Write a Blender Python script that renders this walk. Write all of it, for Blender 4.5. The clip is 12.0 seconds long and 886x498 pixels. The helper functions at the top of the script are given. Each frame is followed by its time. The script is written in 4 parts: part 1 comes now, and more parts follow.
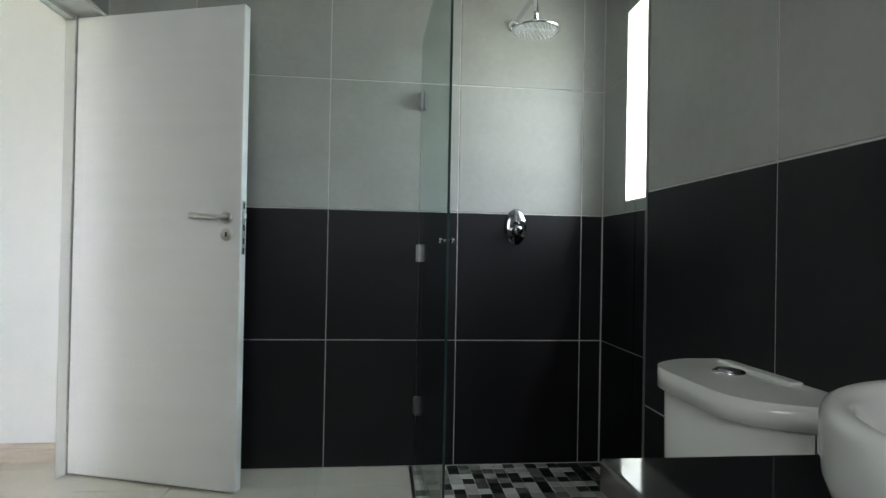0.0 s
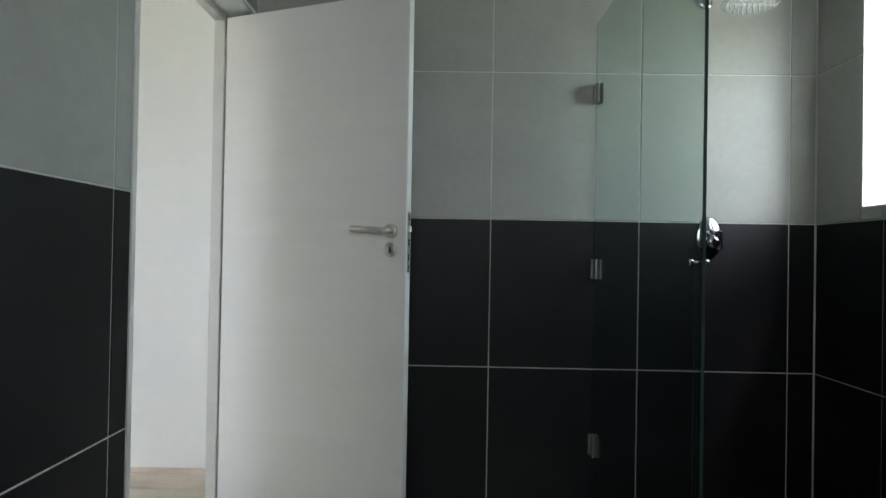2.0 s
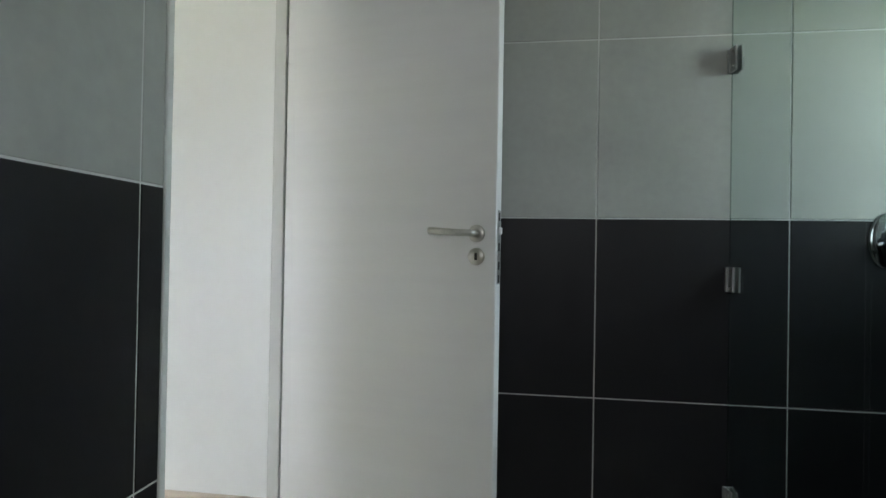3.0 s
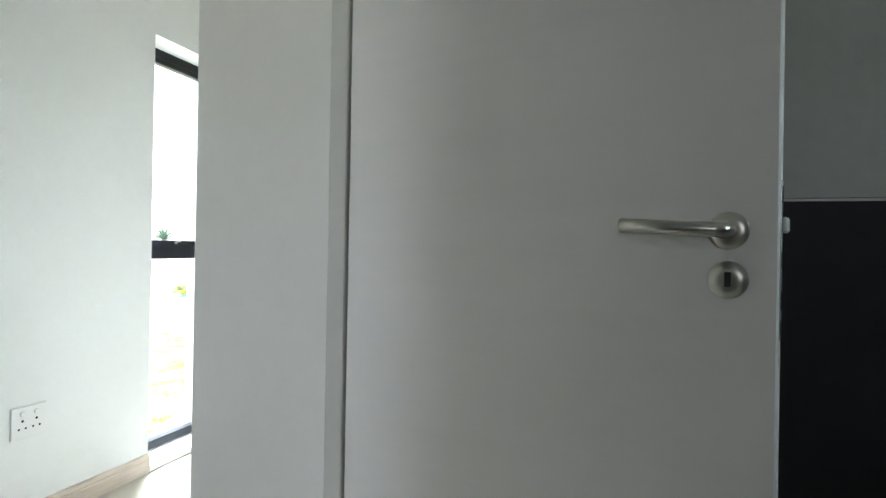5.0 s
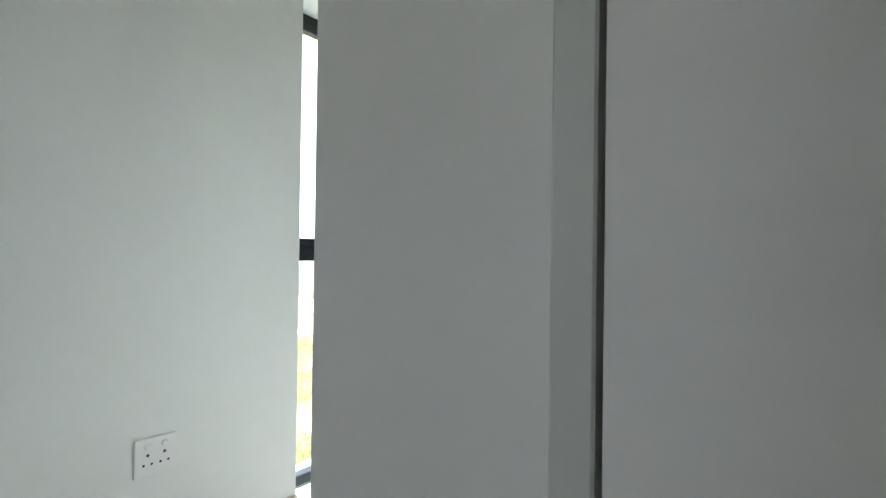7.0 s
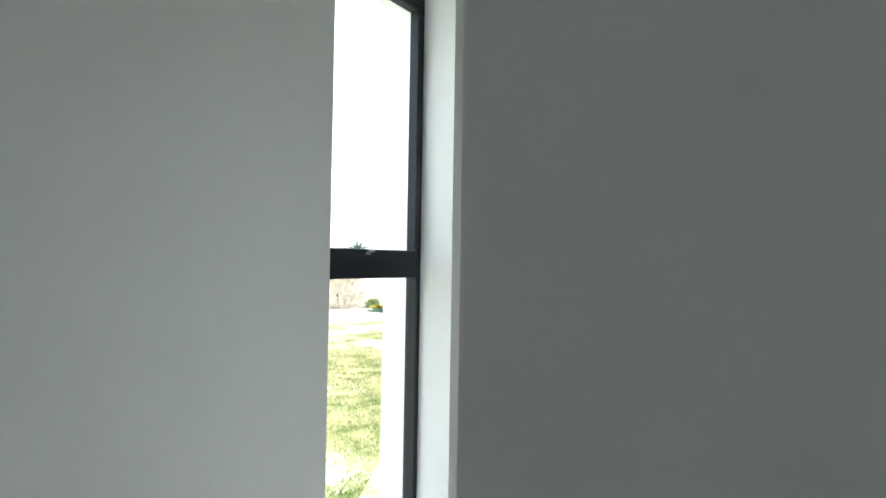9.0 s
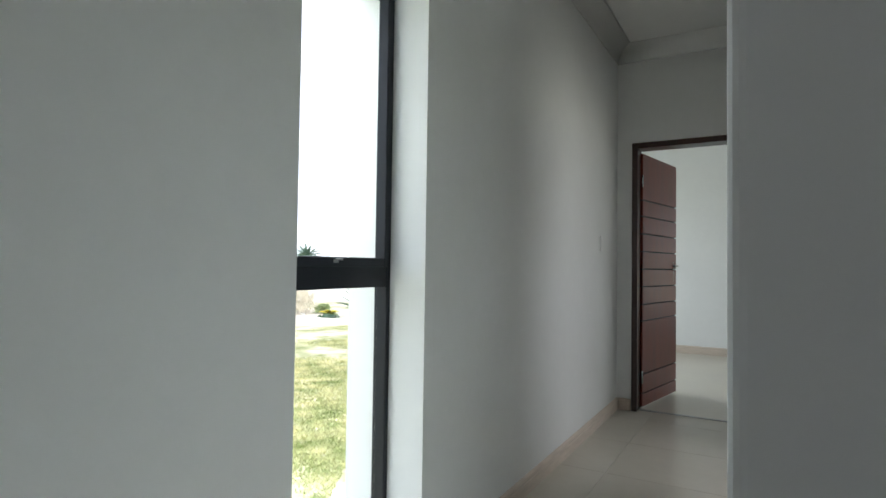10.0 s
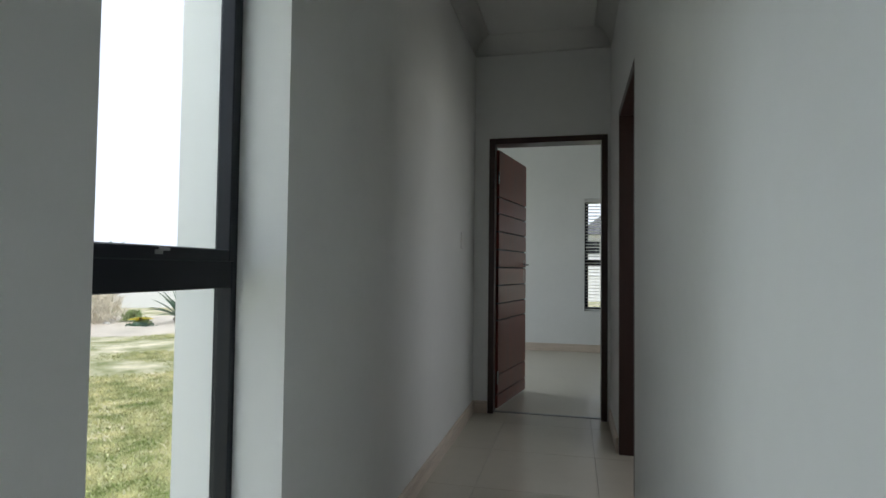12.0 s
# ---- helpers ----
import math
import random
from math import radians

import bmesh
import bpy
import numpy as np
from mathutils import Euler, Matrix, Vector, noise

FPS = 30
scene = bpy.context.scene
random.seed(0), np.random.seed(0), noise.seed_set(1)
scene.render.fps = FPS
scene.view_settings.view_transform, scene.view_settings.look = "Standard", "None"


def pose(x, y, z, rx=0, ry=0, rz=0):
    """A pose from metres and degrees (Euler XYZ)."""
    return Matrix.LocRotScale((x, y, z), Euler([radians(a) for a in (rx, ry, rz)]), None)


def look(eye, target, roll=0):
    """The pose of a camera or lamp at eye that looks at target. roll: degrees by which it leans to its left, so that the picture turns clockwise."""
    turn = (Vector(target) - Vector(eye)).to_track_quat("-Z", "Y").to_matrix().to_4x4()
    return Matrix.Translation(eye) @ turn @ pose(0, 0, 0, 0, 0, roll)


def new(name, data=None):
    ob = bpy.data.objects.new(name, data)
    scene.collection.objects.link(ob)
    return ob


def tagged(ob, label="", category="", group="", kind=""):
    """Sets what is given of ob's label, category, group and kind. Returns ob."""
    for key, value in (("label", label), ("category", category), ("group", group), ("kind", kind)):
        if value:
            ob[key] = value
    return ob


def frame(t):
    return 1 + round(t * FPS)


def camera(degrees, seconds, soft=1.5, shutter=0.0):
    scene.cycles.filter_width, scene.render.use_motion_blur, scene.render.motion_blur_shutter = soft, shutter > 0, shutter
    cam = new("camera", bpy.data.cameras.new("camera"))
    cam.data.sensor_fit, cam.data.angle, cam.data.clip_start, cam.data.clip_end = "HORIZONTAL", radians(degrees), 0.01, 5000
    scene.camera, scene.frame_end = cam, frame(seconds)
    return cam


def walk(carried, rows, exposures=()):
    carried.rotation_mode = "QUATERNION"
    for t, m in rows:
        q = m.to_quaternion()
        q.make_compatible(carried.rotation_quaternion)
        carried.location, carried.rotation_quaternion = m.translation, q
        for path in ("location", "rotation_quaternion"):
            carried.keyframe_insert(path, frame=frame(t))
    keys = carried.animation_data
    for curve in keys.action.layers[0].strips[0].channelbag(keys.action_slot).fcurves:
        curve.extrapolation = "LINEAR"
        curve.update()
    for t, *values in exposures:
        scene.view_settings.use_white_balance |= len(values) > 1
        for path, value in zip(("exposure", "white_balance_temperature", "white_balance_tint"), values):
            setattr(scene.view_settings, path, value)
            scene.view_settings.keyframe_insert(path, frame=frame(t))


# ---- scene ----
cam = camera(77.0, 12.0)
PATH = [
    (0.0, pose(1.220, -2.595, 1.004, 90.50, 0, -6.00) @ pose(0, 0, 0, 0, 0, 1.08)),
    (0.5, pose(1.116, -2.552, 1.010, 90.62, 0, -5.06) @ pose(0, 0, 0, 0, 0, 1.05)),
    (1.0, pose(0.967, -2.498, 1.032, 90.46, 0, -3.97) @ pose(0, 0, 0, 0, 0, 1.01)),
    (1.5, pose(0.854, -2.422, 1.048, 90.47, 0, -2.29) @ pose(0, 0, 0, 0, 0, 1.04)),
    (2.0, pose(0.807, -2.265, 1.054, 90.54, 0, 0.99) @ pose(0, 0, 0, 0, 0, 1.01)),
    (2.5, pose(0.782, -2.092, 1.056, 90.57, 0, 4.86) @ pose(0, 0, 0, 0, 0, 0.94)),
    (3.0, pose(0.721, -1.915, 1.073, 90.48, 0, 8.24) @ pose(0, 0, 0, 0, 0, 0.99)),
    (5.0, pose(0.431, -1.120, 1.100, 90.17, 0, 17.26) @ pose(0, 0, 0, 0, 0, 1.00)),
    (5.5, pose(0.339, -0.912, 1.117, 89.93, 0, 20.12) @ pose(0, 0, 0, 0, 0, 0.99)),
    (6.0, pose(0.265, -0.777, 1.104, 90.19, 0, 23.67) @ pose(0, 0, 0, 0, 0, 1.00)),
    (6.5, pose(0.192, -0.628, 1.099, 89.94, 0, 29.93) @ pose(0, 0, 0, 0, 0, 0.57)),
    (7.0, pose(0.030, -0.507, 1.067, 90.57, 0, 34.05) @ pose(0, 0, 0, 0, 0, 0.77)),
    (9.0, pose(-0.555, -0.056, 1.093, 91.27, 0, 35.29) @ pose(0, 0, 0, 0, 0, 0.91)),
    (9.5, pose(-0.648, -0.020, 1.110, 91.52, 0, 34.23) @ pose(0, 0, 0, 0, 0, 0.75)),
    (10.0, pose(-0.708, 0.019, 1.109, 91.67, 0, 30.06) @ pose(0, 0, 0, 0, 0, 0.80)),
    (10.5, pose(-0.743, 0.069, 1.113, 91.47, 0, 26.75) @ pose(0, 0, 0, 0, 0, 1.22)),
    (11.0, pose(-0.844, 0.166, 1.105, 91.69, 0, 22.10) @ pose(0, 0, 0, 0, 0, 1.02)),
    (11.5, pose(-0.925, 0.242, 1.100, 91.89, 0, 17.79) @ pose(0, 0, 0, 0, 0, 0.85)),
    (12.0, pose(-0.988, 0.314, 1.088, 92.00, 0, 13.11) @ pose(0, 0, 0, 0, 0, 0.67)),
]
walk(cam, PATH, exposures=[(0.0, 3.75), (1.5, 3.5), (3.2, 3.45), (5.0, 2.8), (5.5, 2.6), (6.2, 2.4), (7.0, 2.1), (9.0, 1.35), (9.5, 1.2), (10.5, 0.95), (11.2, 0.58), (12.0, 0.25)])

# ---- world and light ----
world = bpy.data.worlds.new("world")
scene.world = world
world.use_nodes = True
_n = world.node_tree.nodes
_sky = _n.new("ShaderNodeTexSky")
_sky.sky_type = "NISHITA"
_sky.sun_disc = False
_sky.sun_elevation = radians(48)
_sky.sun_rotation = radians(149)
_sky.air_density = 1.0
_sky.dust_density = 4.0
_cloud = _n.new("ShaderNodeMix")
_cloud.data_type = "RGBA"
_cloud.inputs[0].default_value = 0.85
_cloud.inputs[7].default_value = (7.4, 8.0, 9.0, 1)
world.node_tree.links.new(_sky.outputs[0], _cloud.inputs[6])
world.node_tree.links.new(_cloud.outputs[2], _n["Background"].inputs[0])
_n["Background"].inputs[1].default_value = 0.15


def lamp(name, kind, energy, m, size=None, color=(1, 1, 1), angle=None):
    d = bpy.data.lights.new(name, kind)
    d.energy, d.color = energy, color
    if kind == "AREA":
        d.shape, d.size, d.size_y = "RECTANGLE", size[0], size[1]
    if angle is not None:
        d.angle = radians(angle)
    ob = new(name, d)
    ob.matrix_world = m
    return ob


lamp("sun", "SUN", 0.6, look((0, 0, 10), (-3.0, 5.0, 0)), angle=14, color=(1, 0.96, 0.9))
lamp("shower_window_daylight", "AREA", 0.82, look((2.47, -0.55, 1.66), (0, -0.55, 1.62)), (0.6, 0.82), (0.79, 0.93, 1.0))
# added warm fill at the unseen lobby end, lifts the stub wall
lamp("lobby_fill", "AREA", 0.12, look((-0.92, -3.28, 1.6), (-0.92, 0, 1.4)), (0.6, 0.9), (1.0, 0.96, 0.86))
lamp("tall_window_daylight", "AREA", 72, look((-2.35, 1.8, 2.55), (-1.1, 1.25, 0.9)), (0.6, 0.8), (0.85, 0.95, 1.0))
lamp("bedroom_window_daylight", "AREA", 12.5, look((-3.53, 6.2, 1.35), (-0.9, 6.2, 0.1)), (1.6, 1.5), (0.86, 0.96, 1.0))
lamp("side_room_window_daylight", "AREA", 6.5, look((0.89, 3.2, 1.5), (-1.5, 3.3, 1.2)), (1.2, 1.1), (0.98, 0.98, 0.97))
# added fill in a closed rear niche, out of view, lightens the vanity wall
lamp("bathroom_rear_fill", "AREA", 1.05, look((0.9, -3.62, 1.65), (0.9, 0, 1.5)), (0.9, 0.9), (0.95, 0.98, 1.0))


# ---- materials ----
def mat(name, color, rough=0.5, metal=0.0, var=0.06, scale=4.0, bump=0.0, bscale=60.0, spec=0.5, stretch=(1, 1, 1), obj_random=0.0, tint=None):
    m = bpy.data.materials.new(name)
    m.use_nodes = True
    nt = m.node_tree
    b = nt.nodes["Principled BSDF"]
    b.inputs["Roughness"].default_value = rough
    b.inputs["Metallic"].default_value = metal
    b.inputs["Specular IOR Level"].default_value = spec
    tc = nt.nodes.new("ShaderNodeTexCoord")
    geo = nt.nodes.new("ShaderNodeNewGeometry")
    mp = nt.nodes.new("ShaderNodeMapping")
    mp.inputs["Scale"].default_value = stretch
    nt.links.new(geo.outputs["Position"], mp.inputs[0])
    n1 = nt.nodes.new("ShaderNodeTexNoise")
    n1.inputs["Scale"].default_value = scale
    n1.inputs["Detail"].default_value = 6
    n2 = nt.nodes.new("ShaderNodeTexNoise")
    n2.inputs["Scale"].default_value = scale * 11
    n2.inputs["Detail"].default_value = 4
    for n in (n1, n2):
        nt.links.new(mp.outputs[0], n.inputs["Vector"])
    add = nt.nodes.new("ShaderNodeMath")
    add.operation = "MULTIPLY_ADD"
    add.inputs[1].default_value = 0.4
    nt.links.new(n2.outputs[0], add.inputs[0])
    nt.links.new(n1.outputs[0], add.inputs[2])
    src = add.outputs[0]
    if obj_random:
        oi = nt.nodes.new("ShaderNodeObjectInfo")
        a2 = nt.nodes.new("ShaderNodeMath")
        a2.operation = "MULTIPLY_ADD"
        a2.inputs[1].default_value = obj_random
        nt.links.new(oi.outputs["Random"], a2.inputs[0])
        nt.links.new(src, a2.inputs[2])
        src = a2.outputs[0]
    ramp = nt.nodes.new("ShaderNodeValToRGB")
    lo = [c * (1 - var) for c in color]
    hi = [min(1, c * (1 + var)) for c in (tint or color)]
    ramp.color_ramp.elements[0].position, ramp.color_ramp.elements[1].position = 0.4, 1.0
    ramp.color_ramp.elements[0].color = (*lo, 1)
    ramp.color_ramp.elements[1].color = (*hi, 1)
    nt.links.new(src, ramp.inputs[0])
    nt.links.new(ramp.outputs[0], b.inputs["Base Color"])
    rr = nt.nodes.new("ShaderNodeMapRange")
    rr.inputs["To Min"].default_value, rr.inputs["To Max"].default_value = max(0.02, rough - 0.06), min(1, rough + 0.06)
    nt.links.new(n1.outputs[0], rr.inputs[0])
    nt.links.new(rr.outputs[0], b.inputs["Roughness"])
    if bump:
        bn = nt.nodes.new("ShaderNodeTexNoise")
        bn.inputs["Scale"].default_value = bscale
        bn.inputs["Detail"].default_value = 3
        nt.links.new(mp.outputs[0], bn.inputs["Vector"])
        bp = nt.nodes.new("ShaderNodeBump")
        bp.inputs["Strength"].default_value = bump
        bp.inputs["Distance"].default_value = 0.004
        nt.links.new(bn.outputs[0], bp.inputs["Height"])
        nt.links.new(bp.outputs[0], b.inputs["Normal"])
    return m


def glass_mat(name, tint, gloss=0.03):
    m = bpy.data.materials.new(name)
    m.use_nodes = True
    nt = m.node_tree
    nt.nodes.remove(nt.nodes["Principled BSDF"])
    tr = nt.nodes.new("ShaderNodeBsdfTransparent")
    tr.inputs[0].default_value = (*tint, 1)
    gl = nt.nodes.new("ShaderNodeBsdfGlossy")
    gl.inputs["Roughness"].default_value = gloss
    lw = nt.nodes.new("ShaderNodeLayerWeight")
    lw.inputs[0].default_value = 0.5
    pw = nt.nodes.new("ShaderNodeMath")
    pw.operation = "POWER"
    pw.inputs[1].default_value = 5.0
    nt.links.new(lw.outputs["Facing"], pw.inputs[0])
    fr = nt.nodes.new("ShaderNodeMath")
    fr.operation = "MULTIPLY_ADD"
    fr.inputs[1].default_value, fr.inputs[2].default_value = 0.6, 0.022
    nt.links.new(pw.outputs[0], fr.inputs[0])
    mx = nt.nodes.new("ShaderNodeMixShader")
    nt.links.new(fr.outputs[0], mx.inputs[0])
    nt.links.new(tr.outputs[0], mx.inputs[1])
    nt.links.new(gl.outputs[0], mx.inputs[2])
    nt.links.new(mx.outputs[0], nt.nodes["Material Output"].inputs[0])
    return m


def mosaic_mat():
    m = mat("mosaic_tile", (0.3, 0.3, 0.29), 0.35, var=0.1, scale=30)
    nt = m.node_tree
    b = nt.nodes["Principled BSDF"]
    oi = nt.nodes.new("ShaderNodeObjectInfo")
    rp = nt.nodes.new("ShaderNodeValToRGB")
    rp.color_ramp.interpolation = "CONSTANT"
    e = rp.color_ramp.elements
    e[0].position, e[0].color = 0.0, (0.018, 0.02, 0.022, 1)
    e[1].position, e[1].color = 0.27, (0.10, 0.105, 0.09, 1)
    for p, c in ((0.42, (0.2, 0.2, 0.18)), (0.58, (0.42, 0.42, 0.4)), (0.82, (0.55, 0.55, 0.53))):
        k = e.new(p)
        k.color = (*c, 1)
    nt.links.new(oi.outputs["Random"], rp.inputs[0])
    nt.links.new(rp.outputs[0], b.inputs["Base Color"])
    return m


M_WHITE = mat("wall_paint", (0.81, 0.82, 0.812), 0.75, var=0.03, scale=1.6, bump=0.035, bscale=90, spec=0.25)
M_CEIL = mat("ceiling_paint", (0.82, 0.82, 0.80), 0.85, var=0.02, spec=0.2)
M_DOOR = mat("door_paint", (0.75, 0.75, 0.745), 0.5, var=0.022, scale=1.3, bump=0.05, bscale=26, stretch=(1, 1, 18), spec=0.4)
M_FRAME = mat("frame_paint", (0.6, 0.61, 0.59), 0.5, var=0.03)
M_BLACK = mat("black_tile", (0.0065, 0.0065, 0.008), 0.45, var=0.2, scale=3, bump=0.04, bscale=120, spec=0.25, obj_random=0.15)
M_GREY = mat("grey_tile", (0.315, 0.32, 0.299), 0.42, var=0.12, scale=3.2, bump=0.03, bscale=80, spec=0.4, obj_random=0.15)
M_GROUT = mat("grout", (0.55, 0.55, 0.54), 0.9, var=0.1, scale=20)
M_FLOOR = mat("floor_tile", (0.60, 0.56, 0.485), 0.3, var=0.07, scale=1.4, bump=0.02, obj_random=0.12)
M_FGROUT = mat("floor_grout", (0.5, 0.47, 0.41), 0.9, var=0.1, scale=20)
M_MOSAIC = mosaic_mat()
M_SKIRT = mat("skirting_stone", (0.62, 0.53, 0.45), 0.4, var=0.14, scale=2.5, stretch=(3, 3, 20))
M_CHROME = mat("chrome", (0.75, 0.76, 0.78), 0.08, 1.0, var=0.02)
# chrome with dim reflections put into its base colour, for mixer and knob
M_CHROME_DIM = mat("chrome_dimmed", (0.36, 0.37, 0.39), 0.12, 1.0, var=0.03)
M_NICKEL = mat("brushed_nickel", (0.5, 0.49, 0.46), 0.28, 1.0, var=0.05)
M_STEEL = mat("dull_steel", (0.4, 0.4, 0.4), 0.35, 1.0, var=0.08)
M_CERAMIC = mat("white_ceramic", (0.78, 0.79, 0.76), 0.08, var=0.015, spec=0.6)
M_GRANITE = mat("black_granite", (0.01, 0.01, 0.011), 0.05, var=0.5, scale=60, spec=0.6)
M_ALU = mat("charcoal_aluminium", (0.012, 0.015, 0.021), 0.45, 0.0, var=0.08, scale=8, spec=0.3)
M_GLASS = glass_mat("window_glass", (0.97, 0.98, 0.98))
M_GREEN = glass_mat("shower_glass", (0.84, 0.91, 0.89))
M_EDGE = mat("glass_edge", (0.03, 0.06, 0.056), 0.1, var=0.1)
M_MAHOG = mat("mahogany", (0.19, 0.04, 0.024), 0.38, var=0.3, scale=2.0, stretch=(6, 6, 0.7), bump=0.05, bscale=30, obj_random=0.1)
M_MAHOGD = mat("dark_mahogany", (0.034, 0.013, 0.01), 0.35, var=0.3, scale=2.0, stretch=(6, 6, 0.7))
M_SEAL = glass_mat("clear_seal", (0.88, 0.9, 0.89), 0.35)
M_PLASTIC = mat("white_plastic", (0.8, 0.8, 0.8), 0.3, var=0.01)
# near black that paints the shade inside holes and grooves
M_RECESS_SHADE = mat("recess_shade", (0.01, 0.01, 0.01), 0.6, var=0.1)
M_EXT = mat("exterior_plaster", (0.66, 0.67, 0.68), 0.85, var=0.05, scale=3, bump=0.3, bscale=60)
M_BLIND = mat("blind_slat", (0.75, 0.76, 0.75), 0.5, var=0.02)


# ---- mesh helpers ----
def mesh_of(name, bm, material):
    me = bpy.data.meshes.new(name)
    bmesh.ops.recalc_face_normals(bm, faces=bm.faces)
    bm.to_mesh(me)
    bm.free()
    if material:
        me.materials.append(material)
    return me


def part(name, bm, material, parent, label=""):
    ob = new(name, mesh_of(name, bm, material))
    ob.parent = parent
    if label:
        ob["label"] = label
    return ob


def thing(name, label, category, m=None, group="", kind=""):
    ob = new(name)
    ob.empty_display_size = 0.05
    if m is not None:
        ob.matrix_world = m
    return tagged(ob, label, category, group, kind)


def solid(name, bm, material, label, category, kind="structure", group=""):
    return tagged(new(name, mesh_of(name, bm, material)), label, category, group, kind)


def box(x0, x1, y0, y1, z0, z1, bevel=0.0, bm=None, seg=1):
    bm = bm or bmesh.new()
    made = bmesh.new() if bevel else bm
    vs = [made.verts.new((x, y, z)) for x in (x0, x1) for y in (y0, y1) for z in (z0, z1)]
    for f in ((0, 1, 3, 2), (4, 6, 7, 5), (0, 4, 5, 1), (2, 3, 7, 6), (0, 2, 6, 4), (1, 5, 7, 3)):
        made.faces.new([vs[i] for i in f])
    if bevel:
        bmesh.ops.recalc_face_normals(made, faces=made.faces)
        bmesh.ops.bevel(made, geom=made.edges[:], offset=bevel, segments=seg, affect="EDGES", profile=0.5)
        tmp = bpy.data.meshes.new("tmp")
        made.to_mesh(tmp)
        made.free()
        bm.from_mesh(tmp)
        bpy.data.meshes.remove(tmp)
    return bm


def tube(points, radius, bm=None, n=14):
    """A round bar along points, with capped ends."""
    bm = bm or bmesh.new()
    pts = [Vector(p) for p in points]
    rings = []
    for i, p in enumerate(pts):
        d = (pts[min(i + 1, len(pts) - 1)] - pts[max(i - 1, 0)]).normalized()
        q = d.to_track_quat("Z", "Y")
        r = radius[i] if isinstance(radius, (list, tuple)) else radius
        rings.append([bm.verts.new(p + q @ Vector((r * math.cos(2 * math.pi * k / n), r * math.sin(2 * math.pi * k / n), 0))) for k in range(n)])
    for a, b in zip(rings, rings[1:]):
        for k in range(n):
            f = bm.faces.new((a[k], a[(k + 1) % n], b[(k + 1) % n], b[k]))
            f.smooth = True
    bm.faces.new(rings[0][::-1])
    bm.faces.new(rings[-1])
    return bm


def lathe(profile, n=48, squash=1.0, bm=None):
    """Turns (r, z) rows round the z axis."""
    bm = bm or bmesh.new()
    rings = [[bm.verts.new((max(r, 1e-4) * math.cos(2 * math.pi * k / n), max(r, 1e-4) * squash * math.sin(2 * math.pi * k / n), z)) for k in range(n)] for r, z in profile]
    for a, b in zip(rings, rings[1:]):
        for k in range(n):
            f = bm.faces.new((a[k], a[(k + 1) % n], b[(k + 1) % n], b[k]))
            f.smooth = True
    bm.faces.new(rings[0][::-1])
    bm.faces.new(rings[-1])
    return bm


def moved(bm, m):
    bmesh.ops.transform(bm, matrix=m, verts=bm.verts)
    return bm


def joined(*bms):
    out = bms[0]
    for b in bms[1:]:
        tmp = bpy.data.meshes.new("tmp")
        b.to_mesh(tmp)
        b.free()
        out.from_mesh(tmp)
        bpy.data.meshes.remove(tmp)
    return out


def split_rect(u0, u1, z0, z1, hole):
    """The rectangles that stay of a rectangle once a hole is cut from it."""
    a0, a1, b0, b1 = hole
    if a1 <= u0 or a0 >= u1 or b1 <= z0 or b0 >= z1:
        return [(u0, u1, z0, z1)]
    out = []
    if a0 > u0:
        out.append((u0, a0, z0, z1))
    if a1 < u1:
        out.append((a1, u1, z0, z1))
    m0, m1 = max(u0, a0), min(u1, a1)
    if b0 > z0:
        out.append((m0, m1, z0, b0))
    if b1 < z1:
        out.append((m0, m1, b1, z1))
    return out


def wall_x(name, x0, x1, y0, y1, z0, z1, material, label, holes=()):
    """A wall along y between x0 and x1; holes are (y0, y1, z0, z1)."""
    bm = bmesh.new()
    rects = [(y0, y1, z0, z1)]
    for h in holes:
        rects = [r for q in rects for r in split_rect(*q, h)]
    for a, b, c, d in rects:
        box(x0, x1, a, b, c, d, bm=bm)
    bmesh.ops.remove_doubles(bm, verts=bm.verts, dist=0.0001)
    return solid(name, bm, material, label, "wall")


def wall_y(name, y0, y1, x0, x1, z0, z1, material, label, holes=()):
    bm = bmesh.new()
    rects = [(x0, x1, z0, z1)]
    for h in holes:
        rects = [r for q in rects for r in split_rect(*q, h)]
    for a, b, c, d in rects:
        box(a, b, y0, y1, c, d, bm=bm)
    bmesh.ops.remove_doubles(bm, verts=bm.verts, dist=0.0001)
    return solid(name, bm, material, label, "wall")


TILE_MESHES = {}


def tile_piece(w, h, d, material):
    """A tile w by h, d proud along +z, with a small chamfer."""
    key = (round(w, 4), round(h, 4), d, material.name)
    if key not in TILE_MESHES:
        c = min(0.0015, w / 4, h / 4)
        lo = [(0, 0, 0), (w, 0, 0), (w, h, 0), (0, h, 0)]
        mid = [(0, 0, d - c), (w, 0, d - c), (w, h, d - c), (0, h, d - c)]
        top = [(c, c, d), (w - c, c, d), (w - c, h - c, d), (c, h - c, d)]
        faces = [(8, 9, 10, 11)]
        for k in range(4):
            j = (k + 1) % 4
            faces += [(k, j, 4 + j, 4 + k), (4 + k, 4 + j, 8 + j, 8 + k)]
        me = bpy.data.meshes.new("tile")
        me.from_pydata(lo + mid + top, [], faces)
        me.materials.append(material)
        TILE_MESHES[key] = me
    return TILE_MESHES[key]


def put_tile(parent, me, m):
    ob = new("tile", me)
    ob.parent = parent
    ob.matrix_world = m
    return ob


